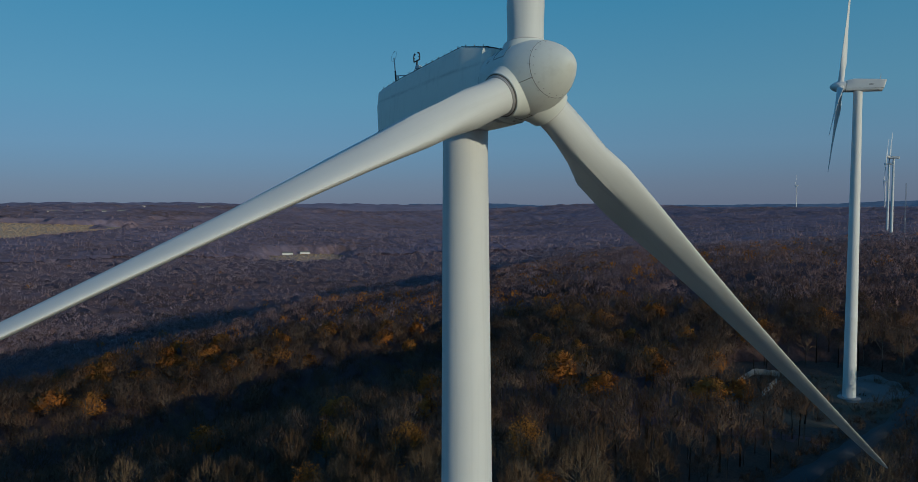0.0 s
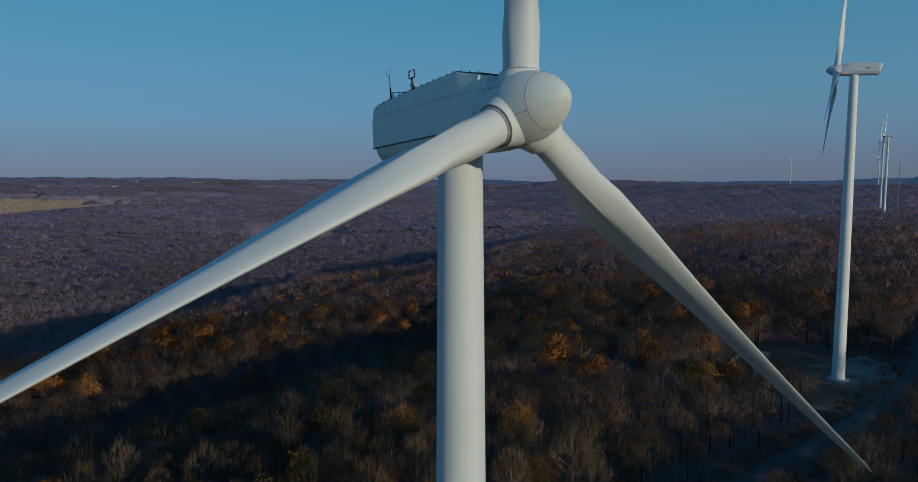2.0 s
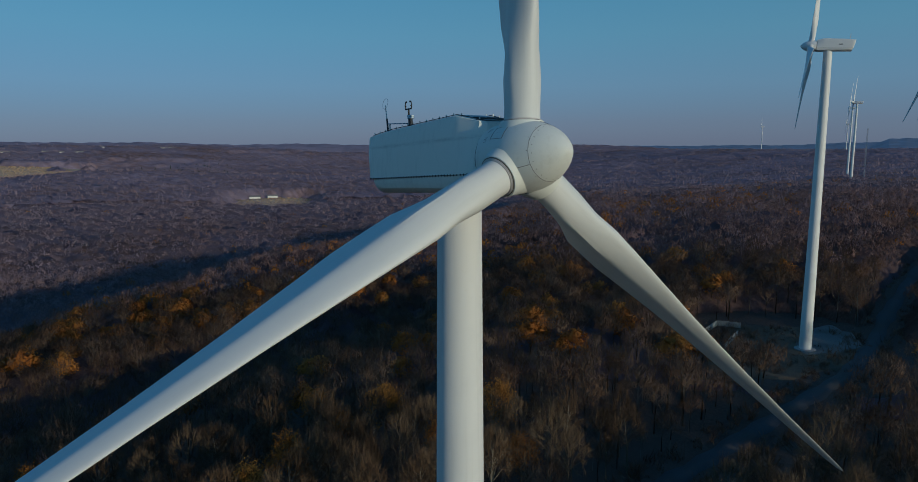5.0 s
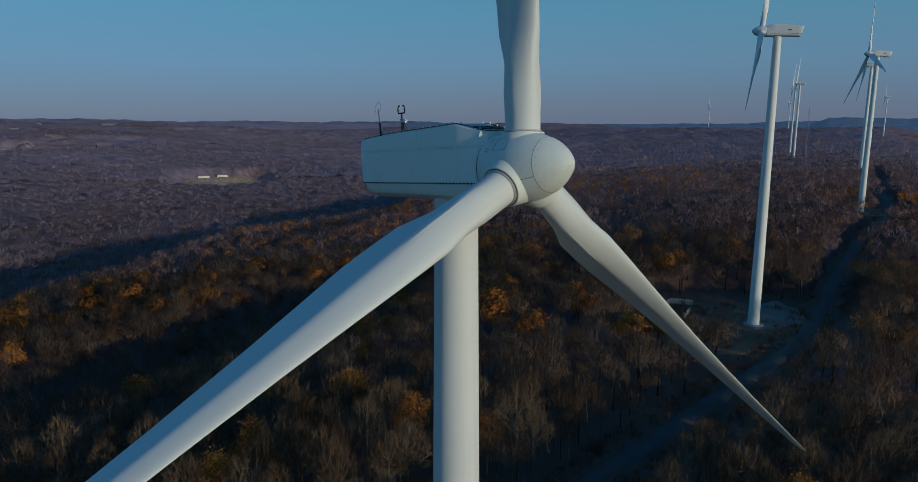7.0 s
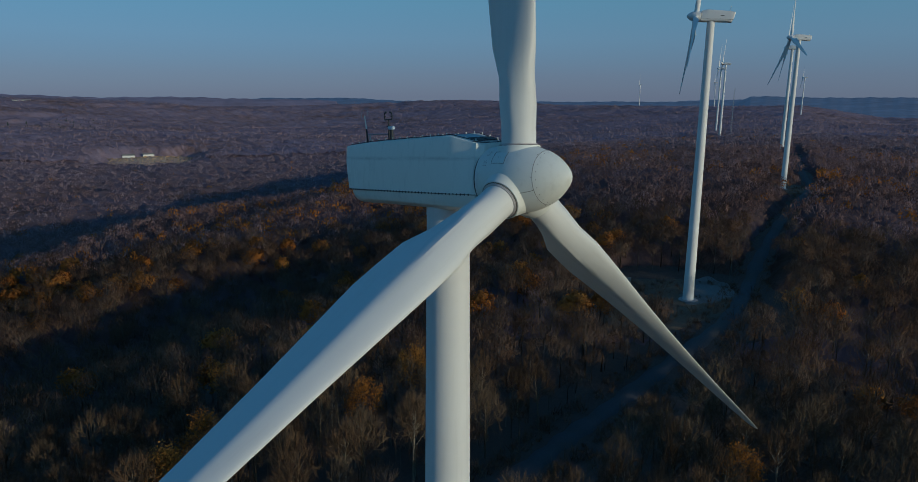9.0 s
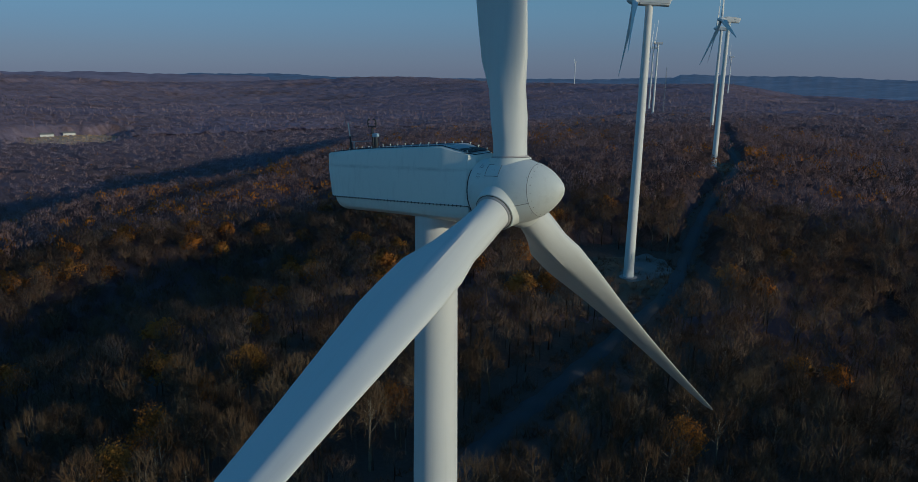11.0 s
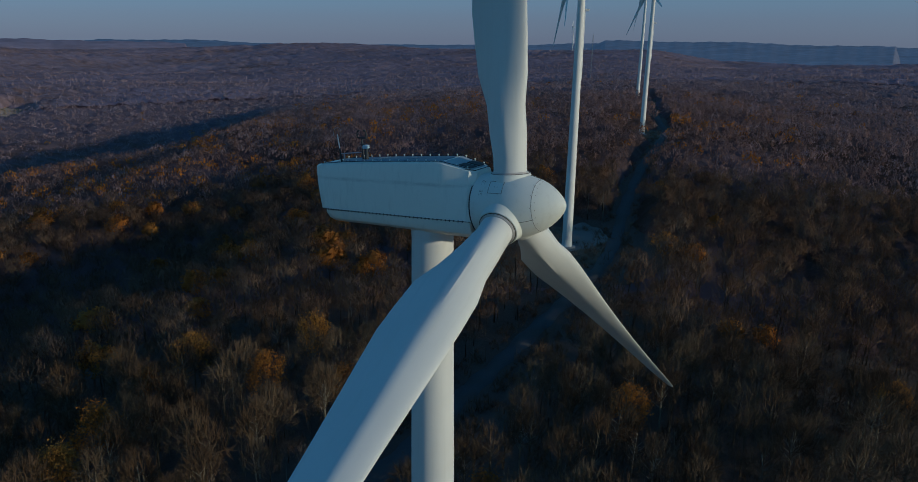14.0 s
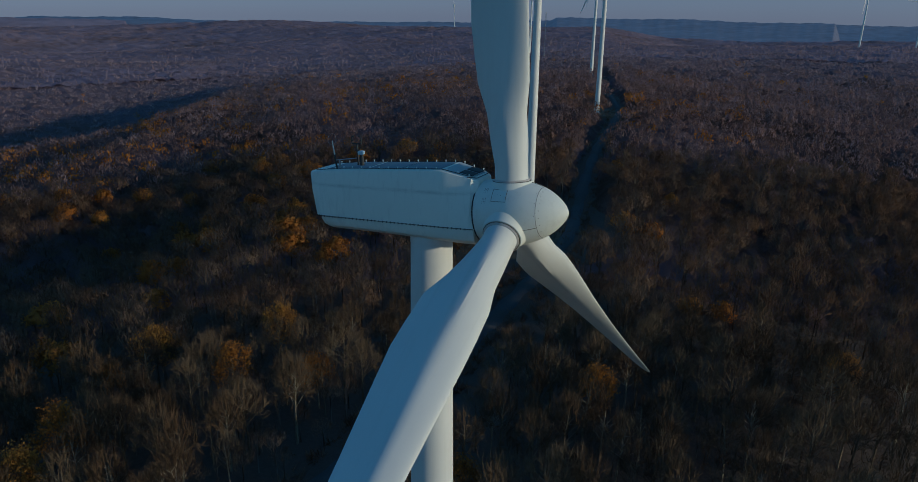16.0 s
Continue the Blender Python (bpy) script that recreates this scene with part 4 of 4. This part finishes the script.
def tree_spots(r0, r1, spacing, az0, az1, seed, cx=-6.0, cy=-28.0):
    rng = np.random.default_rng(seed)
    k = int(2 * r1 / spacing) + 2
    g = (np.arange(k) - k / 2) * spacing
    X, Y = np.meshgrid(g, g, indexing="ij")
    X, Y = X + rng.uniform(-0.46, 0.46, X.shape) * spacing, Y + rng.uniform(-0.46, 0.46, X.shape) * spacing
    r, az = np.hypot(X, Y), np.degrees(np.arctan2(Y, X))
    keep = (r >= r0) & (r < r1) & (az > az0) & (az < az1)
    x, y = X[keep] + cx, Y[keep] + cy
    bare = (np.hypot(x, y - 4) < 17) | (road_distance(x, y) < 5.6) | ((road_distance(x - 2.6, y + 4.8) < 8.0) & (np.hypot(x, y) < 235))
    bare |= (((x - 120) * 0.82 + (y - 147) * 0.57) / 36) ** 2 + ((-(x - 120) * 0.57 + (y - 147) * 0.82) / 24) ** 2 < 1
    bare |= (((x - 302) * 0.76 + (y - 291) * 0.64) / 23) ** 2 + ((-(x - 302) * 0.64 + (y - 291) * 0.76) / 14) ** 2 < 1
    bare |= np.hypot(x - 110, y - 166) < 9
    return x[~bare], y[~bare], rng


def leafy(x, y):
    """How likely a tree still holds its leaves: in drifts, more down the slope."""
    v = -0.70 * x + 0.71 * y
    drift = np.sin(x / 37 + 1.2 * np.sin(y / 51)) + np.sin(y / 43 - x / 71)
    near = np.clip((np.hypot(x + 6, y + 28) - 90) / 90, 0.25, 1)
    return np.clip((0.075 + 0.11 * drift + 0.12 * np.clip((v - 65) / 80, -0.8, 1)) * near, 0.012, 0.30)


def single_trees():
    kinds = []
    for k in range(7):
        h = 13.5 + 0.5 * k
        kinds.append(("bare", h, grow(100 + k, h, 0.24 + 0.02 * (k % 3), 13, 5, 8, True, 0.075)))
    for k in range(4):
        h = 12.5 + 0.6 * k
        kinds.append(("oak", h, grow(200 + k, h, 0.26, 12, 4, 8, True, 0.07, leaves=7, leaf=0.34, low=0.40)))
    models = []
    for name, h, (wood, thin, leaf) in kinds:
        tm = tri_mesh("trunk", *wood, [BARK])
        cm = tri_mesh("crown", *thin, [TWIG])
        lm = tri_mesh("leaves", *leaf, [LEAF]) if len(leaf[1]) else None
        models.append((name, h, tm, cm, lm))
    x, y, rng = tree_spots(64, 136, 6.3, 14, 126, 5)
    order = np.argsort(np.hypot(x + 6, y + 28))[:300]
    p = leafy(x, y)
    for i in order:
        oak = rng.random() < p[i]
        name, h, tm, cm, lm = models[rng.integers(7, 11) if oak else rng.integers(0, 7)]
        s = rng.uniform(0.78, 1.12)
        tree = tagged(new("tree"), "oak still holding rust-orange autumn leaves" if oak else "bare grey-brown deciduous tree with fine upright twigs", "tree", "forest trees on the ridge")
        tree.matrix_basis = Matrix.Translation((x[i], y[i], gz(x[i], y[i]))) @ Matrix.Rotation(rng.uniform(0, 6.28), 4, "Z") @ Matrix.Diagonal((s * rng.uniform(0.9, 1.15), s * rng.uniform(0.9, 1.15), s, 1))
        put("trunk", tm, tree)
        crown = put("crown", cm, tree)
        if lm:
            put("leaves", lm, crown, label="rust-orange leaves")
    return x[np.setdiff1d(np.arange(len(x)), order)], y[np.setdiff1d(np.arange(len(y)), order)]


def woods(name, x, y, rng, models, mats, label, size=(0.8, 1.15), leaf_p=None, mix_=(1.0, 0.0)):
    """Many trees in one mesh. models: (wood, thin, leaf) triangles; the last ones of the list hold leaves."""
    bare = [m for m in models if not len(m[2][1])]
    oaks = [m for m in models if len(m[2][1])]
    V, F, I, T, N, o = [], [], [], [], [], 0
    for i in range(len(x)):
        use = oaks if oaks and leaf_p is not None and rng.random() < leaf_p[i] else bare
        m = use[rng.integers(len(use))]
        a, s = rng.uniform(0, 6.28), rng.uniform(*size)
        stand = 0.5 + 0.25 * math.sin(x[i] / 61 + 2 * math.sin(y[i] / 83)) + 0.25 * math.sin(y[i] / 47 - x[i] / 117)  # stands of one kind
        tint = min(1.0, max(0.0, mix_[0] * (0.65 * rng.random() + 0.35 * stand) + mix_[1] * min(1.0, (math.hypot(x[i], y[i]) - 330) / 650)))
        wx, wy = s * rng.uniform(0.85, 1.2), s * rng.uniform(0.85, 1.2)
        c, sn = math.cos(a), math.sin(a)
        z = gz(x[i], y[i])
        for k in range(3):
            v, f = m[k]
            if not len(f):
                continue
            q = np.empty_like(v)
            q[:, 0] = x[i] + wx * c * v[:, 0] - wy * sn * v[:, 1]
            q[:, 1] = y[i] + wx * sn * v[:, 0] + wy * c * v[:, 1]
            q[:, 2] = z + s * v[:, 2]
            V.append(q)
            F.append(f + o)
            N.append(soften(q, np.array([x[i], y[i], z + s * 9.0]), s * np.array([4.0, 4.0, 3.9])) + rng.normal(size=q.shape) * 0.15)
            I.append(np.full(len(f), k))
            T.append(np.full(len(q), tint))
            o += len(q)
    me = tri_mesh(name, np.concatenate(V), np.concatenate(F), mats, np.concatenate(I), np.concatenate(T), np.concatenate(N))
    put(name, me, label=label, category="forest", kind="stuff")


def undergrowth():
    """Brush, saplings and dead grass along the road and in the clearings."""
    rng = np.random.default_rng(31)
    spots = []
    for p, q in zip(ROAD_LINE, ROAD_LINE[1:]):
        if np.hypot(*p) > 420:
            continue
        along = (q - p) / max(1e-6, np.hypot(*(q - p)))
        for _ in range(7):
            side = rng.choice([-1, 1]) * rng.uniform(3.2, 7.5)
            spots.append((*(p + (q - p) * rng.random() + np.array([-along[1], along[0]]) * side), rng.uniform(0.5, 2.6)))
    for cx, cy, rx, ry, n in ((118, 147, 33, 23, 520), (302, 291, 24, 15, 160), (6, 28, 26, 20, 260), (110, 165, 12, 9, 120)):
        for _ in range(n):
            a, r = rng.uniform(0, 6.28), math.sqrt(rng.random())
            x, y = cx + rx * r * math.cos(a), cy + ry * r * math.sin(a)
            if math.hypot(x - 125.6, y - 145.1) > 5 and math.hypot(x - 138, y - 152) > 8:
                spots.append((x, y, rng.uniform(0.25, 1.0) if rng.random() < 0.8 else rng.uniform(1.5, 3.5)))
    V, F, T, o = [], [], [], 0
    for x, y, h in spots:
        base, tint = np.array([x, y, gz(x, y)]), rng.random()
        for _ in range(14):
            d = rng.normal(size=3) * np.array([0.5, 0.5, 0.3]) + np.array([0, 0, 1.0])
            p = base + rng.normal(size=3) * np.array([0.35, 0.35, 0.0]) * (0.5 + h * 0.4)
            v, f = sliver(p, p + d * h * rng.uniform(0.6, 1.1), 0.09 + 0.03 * h, rng)
            V.append(v)
            F.append(f + o)
            T.append(np.full(3, tint))
            o += 3
    put("undergrowth", tri_mesh("undergrowth", np.concatenate(V), np.concatenate(F), [TWIG_MID], None, np.concatenate(T)), label="dead grass and leafless brush along the road", category="brush", kind="stuff")


undergrowth()
left_x, left_y = single_trees()
mid_models = [grow(300 + k, 13 + 0.4 * k, 0.30, 10, 3, 12, False, 0.125) for k in range(5)] + [grow(320 + k, 12.5, 0.30, 9, 3, 5, False, 0.11, leaves=8, leaf=0.72) for k in range(3)]
x_, y_, r_ = tree_spots(139, 330, 6.6, 17, 124, 11)
reach_ = np.hypot(x_ + 6, y_ + 28)
thin_ = r_.random(len(x_)) > (reach_ - 285) / 42
x_, y_ = np.concatenate([left_x, x_[thin_]]), np.concatenate([left_y, y_[thin_]])
under_x, under_y, under_r = tree_spots(60, 165, 5.6, 16, 124, 15)
woods("understory", under_x, under_y, under_r, mid_models[:5], [BARK_MID, TWIG_MID, LEAF_MID], "young bare trees and saplings under the taller forest", size=(0.42, 0.72))
woods("forest", x_, y_, r_, mid_models, [BARK_MID, TWIG_MID, LEAF_MID], "dense bare autumn forest with scattered orange oaks", leaf_p=0.85 * leafy(x_, y_))
def canopy(r0, r1, cell, rough, seed, sprays, w):
    """Far woods: one uneven canopy of crown tops with loose twig sprays, open where fields lie."""
    rng = np.random.default_rng(seed)
    nr, na = int((r1 - r0) / cell), int(radians(116) * 0.5 * (r0 + r1) / cell)
    R, A = np.meshgrid(np.linspace(r0, r1, nr), np.radians(np.linspace(12, 128, na)), indexing="ij")
    R, A = R + rng.uniform(-0.4, 0.4, R.shape) * cell, A + rng.uniform(-0.4, 0.4, R.shape) * radians(116) / na
    X, Y = R * np.cos(A) - 6, R * np.sin(A) - 28
    low = np.clip((field_at(X, Y) + rng.normal(size=X.shape) * 0.10 - 0.18) / 0.55, 0, 1)
    clear = low > 0.4
    Z = ground_z(X, Y) + 11.5 - np.where((meadow_edge(X, Y) < 1.5) | (Y < 1100), 13.5, 5.0) * low + rng.normal(size=X.shape) * rough * (1 - 0.8 * low)
    stand = 0.5 + 0.25 * np.sin(X / 61 + 2 * np.sin(Y / 83)) + 0.25 * np.sin(Y / 47 - X / 117)
    # tint held near the mauve end, painting distance haze into the canopy
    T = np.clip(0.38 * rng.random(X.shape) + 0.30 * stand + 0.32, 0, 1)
    i, j = np.meshgrid(np.arange(nr - 1), np.arange(na - 1), indexing="ij")
    q = (i * na + j).ravel()
    V, F, tint = [np.stack([X, Y, Z], -1).reshape(-1, 3)], [np.concatenate([np.stack([q, q + na, q + na + 1], 1), np.stack([q, q + na + 1, q + 1], 1)])], [T.ravel()]
    I = [np.zeros(len(F[0]), int)]
    if sprays:
        pick = rng.choice(np.flatnonzero(~clear.ravel()), sprays)
        P = V[0][pick] + rng.normal(size=(sprays, 3)) * np.array([0.4 * cell, 0.4 * cell, 0.5])
        D = rng.normal(size=(sprays, 3)) * 0.6 + np.array([0, 0, 1.0])
        S = np.cross(D, rng.normal(size=(sprays, 3)))
        S = S / np.linalg.norm(S, axis=1, keepdims=True) * w
        base = len(V[0])
        V.append(np.stack([P - S, P + S, P + D * w * rng.uniform(5.0, 11.0, (sprays, 1))], 1).reshape(-1, 3))
        F.append(base + np.arange(3 * sprays).reshape(-1, 3))
        tint.append(np.repeat(np.clip(0.55 * rng.random(sprays) + 0.35, 0, 1), 3))
        I.append(np.ones(sprays, int))
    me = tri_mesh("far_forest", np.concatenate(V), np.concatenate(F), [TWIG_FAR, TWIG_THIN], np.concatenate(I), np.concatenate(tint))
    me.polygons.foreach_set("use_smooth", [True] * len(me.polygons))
    put("far_forest", me, label="far brown leafless woods on the hillside, purple haze painted into the colour", category="forest", kind="stuff")


def lower_storey(r0, r1, cell, high, seed):
    """The tangle of lower branches under the far crowns, one uneven sheet cut open where the road and clearings lie."""
    rng = np.random.default_rng(seed)
    nr, na = int((r1 - r0) / cell), int(radians(110) * (0.4 * r0 + 0.6 * r1) / cell)
    R, A = np.meshgrid(np.linspace(r0, r1, nr), np.radians(np.linspace(15, 125, na)), indexing="ij")
    R, A = R + rng.uniform(-0.45, 0.45, R.shape) * cell, A + rng.uniform(-0.45, 0.45, R.shape) * radians(110) / na
    X, Y = R * np.cos(A) - 6, R * np.sin(A) - 28
    gap = np.minimum(road_distance(X, Y) - 5.0, (np.sqrt((((X - 302) * 0.76 + (Y - 291) * 0.64) / 24) ** 2 + ((-(X - 302) * 0.64 + (Y - 291) * 0.76) / 16) ** 2) - 1) * 18)
    gap = np.minimum(gap, (np.hypot(X - 120, Y - 148) - 40))
    low = np.clip((field_at(X, Y) - 0.15) / 0.4, 0, 1)
    rise = np.where(gap < 0, -3.0, np.minimum(high + rng.normal(size=X.shape) * 1.2, 0.5 + gap * 0.9)) * (1 - low) - 2.0 * low
    rise = rise * np.clip((R - r0) / 30, 0, 1) - 0.6 * (R - r0 < 4)
    Z = ground_z(X, Y) + rise
    # farther parts get a paler mauve tint, haze painted into the sheet
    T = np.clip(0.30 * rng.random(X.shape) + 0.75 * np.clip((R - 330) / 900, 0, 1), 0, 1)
    i, j = np.meshgrid(np.arange(nr - 1), np.arange(na - 1), indexing="ij")
    q = (i * na + j).ravel()
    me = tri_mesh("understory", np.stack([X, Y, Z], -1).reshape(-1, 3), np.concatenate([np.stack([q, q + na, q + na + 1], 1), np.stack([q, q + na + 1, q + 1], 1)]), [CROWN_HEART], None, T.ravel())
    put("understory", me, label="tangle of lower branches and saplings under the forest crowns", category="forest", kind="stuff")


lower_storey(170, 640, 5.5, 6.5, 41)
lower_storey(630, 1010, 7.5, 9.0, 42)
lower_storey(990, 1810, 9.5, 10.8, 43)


def crowns(name, r0, r1, spacing, twigs, thick, reach_len, seed, label, haze_shift, oak_share):
    """Woods in the middle distance: every tree a rounded fan of twig sprays, dark hollows between."""
    x, y, rng = tree_spots(r0, r1, spacing, 17, 124, seed)
    keep = (field_at(x, y) + rng.normal(size=len(x)) * 0.12 < 0.4) & (rng.random(len(x)) < (np.hypot(x + 6, y + 28) - r0 + 8) / 45)
    x, y = x[keep], y[keep]
    n = len(x)
    reach = np.hypot(x + 6, y + 28)
    high = 12.6 * rng.uniform(0.80, 1.13, n)
    wide = spacing * 0.56 * rng.uniform(0.78, 1.25, n)
    deep = 0.27 * high
    half = np.stack([wide, wide, deep], -1)[:, None, :]
    base = np.stack([x, y, ground_z(x, y) + high - deep], -1)[:, None, :]
    stand = 0.5 + 0.25 * np.sin(x / 61 + 2 * np.sin(y / 83)) + 0.25 * np.sin(y / 47 - x / 117)
    # the tint grows mauve with reach: haze put into the crowns' colour
    hue = np.clip(0.42 * rng.random(n) ** 1.5 + 0.12 * stand + haze_shift * np.clip((reach - 330) / 900, 0, 1) + 0.22 * np.clip((330 - 0.71 * x - 0.70 * y) / 200, 0, 1) * np.clip((reach - 450) / 200, 0, 1), 0, 1)  # last term paints the valley wall's sunlight into the tint
    oak = rng.random(n) < leafy(x, y) * oak_share * np.clip((470 - (-0.70 * x + 0.71 * y)) / 100, 0.12, 1)
    phase = rng.uniform(0, 6.28, (n, 2))
    z = rng.uniform(-0.45, 1.0, (n, twigs))
    az = rng.uniform(0, 6.2832, (n, twigs))
    r = np.sqrt(1 - z * z)
    d = np.stack([r * np.cos(az), r * np.sin(az), z], -1)
    lump = 1 + 0.14 * np.sin(3 * az + phase[:, :1]) * r + 0.13 * np.sin(5 * z + 2 * az + phase[:, 1:])
    off = d * half * lump[..., None]
    # sprays run up over the rounded crown and stand a little proud of it, like fingers
    rise = np.array([0, 0, 1.0]) - d * d[..., 2:] + rng.normal(size=d.shape) * 0.22
    run = rise / np.linalg.norm(rise, axis=-1, keepdims=True) * 0.85 + d * rng.uniform(0.2, 0.7, (n, twigs, 1))
    run = run / np.linalg.norm(run, axis=-1, keepdims=True) * (reach_len * deep)[:, None, None] * rng.uniform(0.6, 1.25, (n, twigs, 1))
    root = base + off * rng.uniform(0.74, 0.98, (n, twigs, 1)) - run * 0.5
    tip = root + run
    side = np.cross(run, d) + rng.normal(size=d.shape) * 0.25
    side = side / np.linalg.norm(side, axis=-1, keepdims=True) * thick * np.where(oak, 1.35, 1.0)[:, None, None] * rng.uniform(0.6, 1.3, (n, twigs, 1))
    # each spray is broadest at its outer third: two triangles back to back
    belly = root + run * 0.6
    V = np.stack([root, belly - side, belly + side, tip], 2).reshape(-1, 3)
    q = np.arange(n * twigs)[:, None] * 4
    F = np.concatenate([q + np.array([[0, 1, 2]]), q + np.array([[1, 3, 2]])])
    N = soften(V, np.repeat(base[:, 0], twigs * 4, 0), np.repeat(half[:, 0], twigs * 4, 0), 0.12) + rng.normal(size=V.shape) * 0.07
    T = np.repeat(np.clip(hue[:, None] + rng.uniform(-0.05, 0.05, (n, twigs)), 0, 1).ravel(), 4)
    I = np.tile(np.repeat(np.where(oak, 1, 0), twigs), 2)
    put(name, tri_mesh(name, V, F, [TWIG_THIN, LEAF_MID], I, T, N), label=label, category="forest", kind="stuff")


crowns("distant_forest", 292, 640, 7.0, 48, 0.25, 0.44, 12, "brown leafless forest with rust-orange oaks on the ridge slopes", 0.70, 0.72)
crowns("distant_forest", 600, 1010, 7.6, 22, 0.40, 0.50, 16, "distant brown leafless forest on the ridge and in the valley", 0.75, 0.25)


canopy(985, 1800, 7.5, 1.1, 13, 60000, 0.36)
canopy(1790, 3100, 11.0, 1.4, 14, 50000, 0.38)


def conifers():
    """A dark stand of firs on the slope across the valley."""
    rng = np.random.default_rng(77)
    V, F, T, o = [], [], [], 0
    for _ in range(170):
        x, y = -365 + rng.normal() * 38 + rng.uniform(-25, 25), 1560 + rng.normal() * 60
        z, h, tint = gz(x, y), rng.uniform(11, 15.5), rng.random()
        for k in range(4):
            zc, r = z + h * (0.25 + 0.18 * k), h * 0.17 * (1 - 0.2 * k)
            ring = [(x + r * math.cos(a) * rng.uniform(0.8, 1.2), y + r * math.sin(a) * rng.uniform(0.8, 1.2), zc - rng.uniform(0, 1)) for a in np.linspace(0, 5.24, 6)]
            V += ring + [(x, y, zc + h * 0.28)]
            F += [(o + j, o + (j + 1) % 6, o + 6) for j in range(6)]
            T += [tint] * 7
            o += 7
    put("conifer_stand", tri_mesh("conifer_stand", np.array(V), np.array(F), [CONIFER], None, np.array(T)), label="dark green firs among the bare woods across the valley", category="trees", kind="stuff")


conifers()


def meadow_grass():
    """Tall dead grass in tussocks on the meadow and in the yard."""
    rng = np.random.default_rng(91)
    x, y = rng.uniform(-1010, 60, 60000), rng.uniform(880, 1640, 60000)
    inside = (field_at(x, y) > 0.45) & ((meadow_edge(x, y) < 1.1) | (y < 1060))
    x, y = x[inside], y[inside]
    n = len(x)
    a, w, h = rng.uniform(0, 6.28, n), rng.uniform(1.2, 2.4, n), rng.uniform(0.6, 1.3, n)
    p, side = np.stack([x, y, ground_z(x, y) - 0.1], -1), np.stack([np.cos(a) * w, np.sin(a) * w, 0 * a], -1)
    V = np.stack([p - side, p + side, p + side * rng.uniform(-0.6, 0.6, (n, 1)) + np.stack([0 * a, 0 * a, h], -1)], 1).reshape(-1, 3)
    put("meadow_grass", tri_mesh("meadow_grass", V, np.arange(3 * n).reshape(-1, 3), [HAY], None, np.repeat(rng.random(n), 3)), label="tan dead grass on the open meadow across the valley", category="grass", kind="stuff")


meadow_grass()
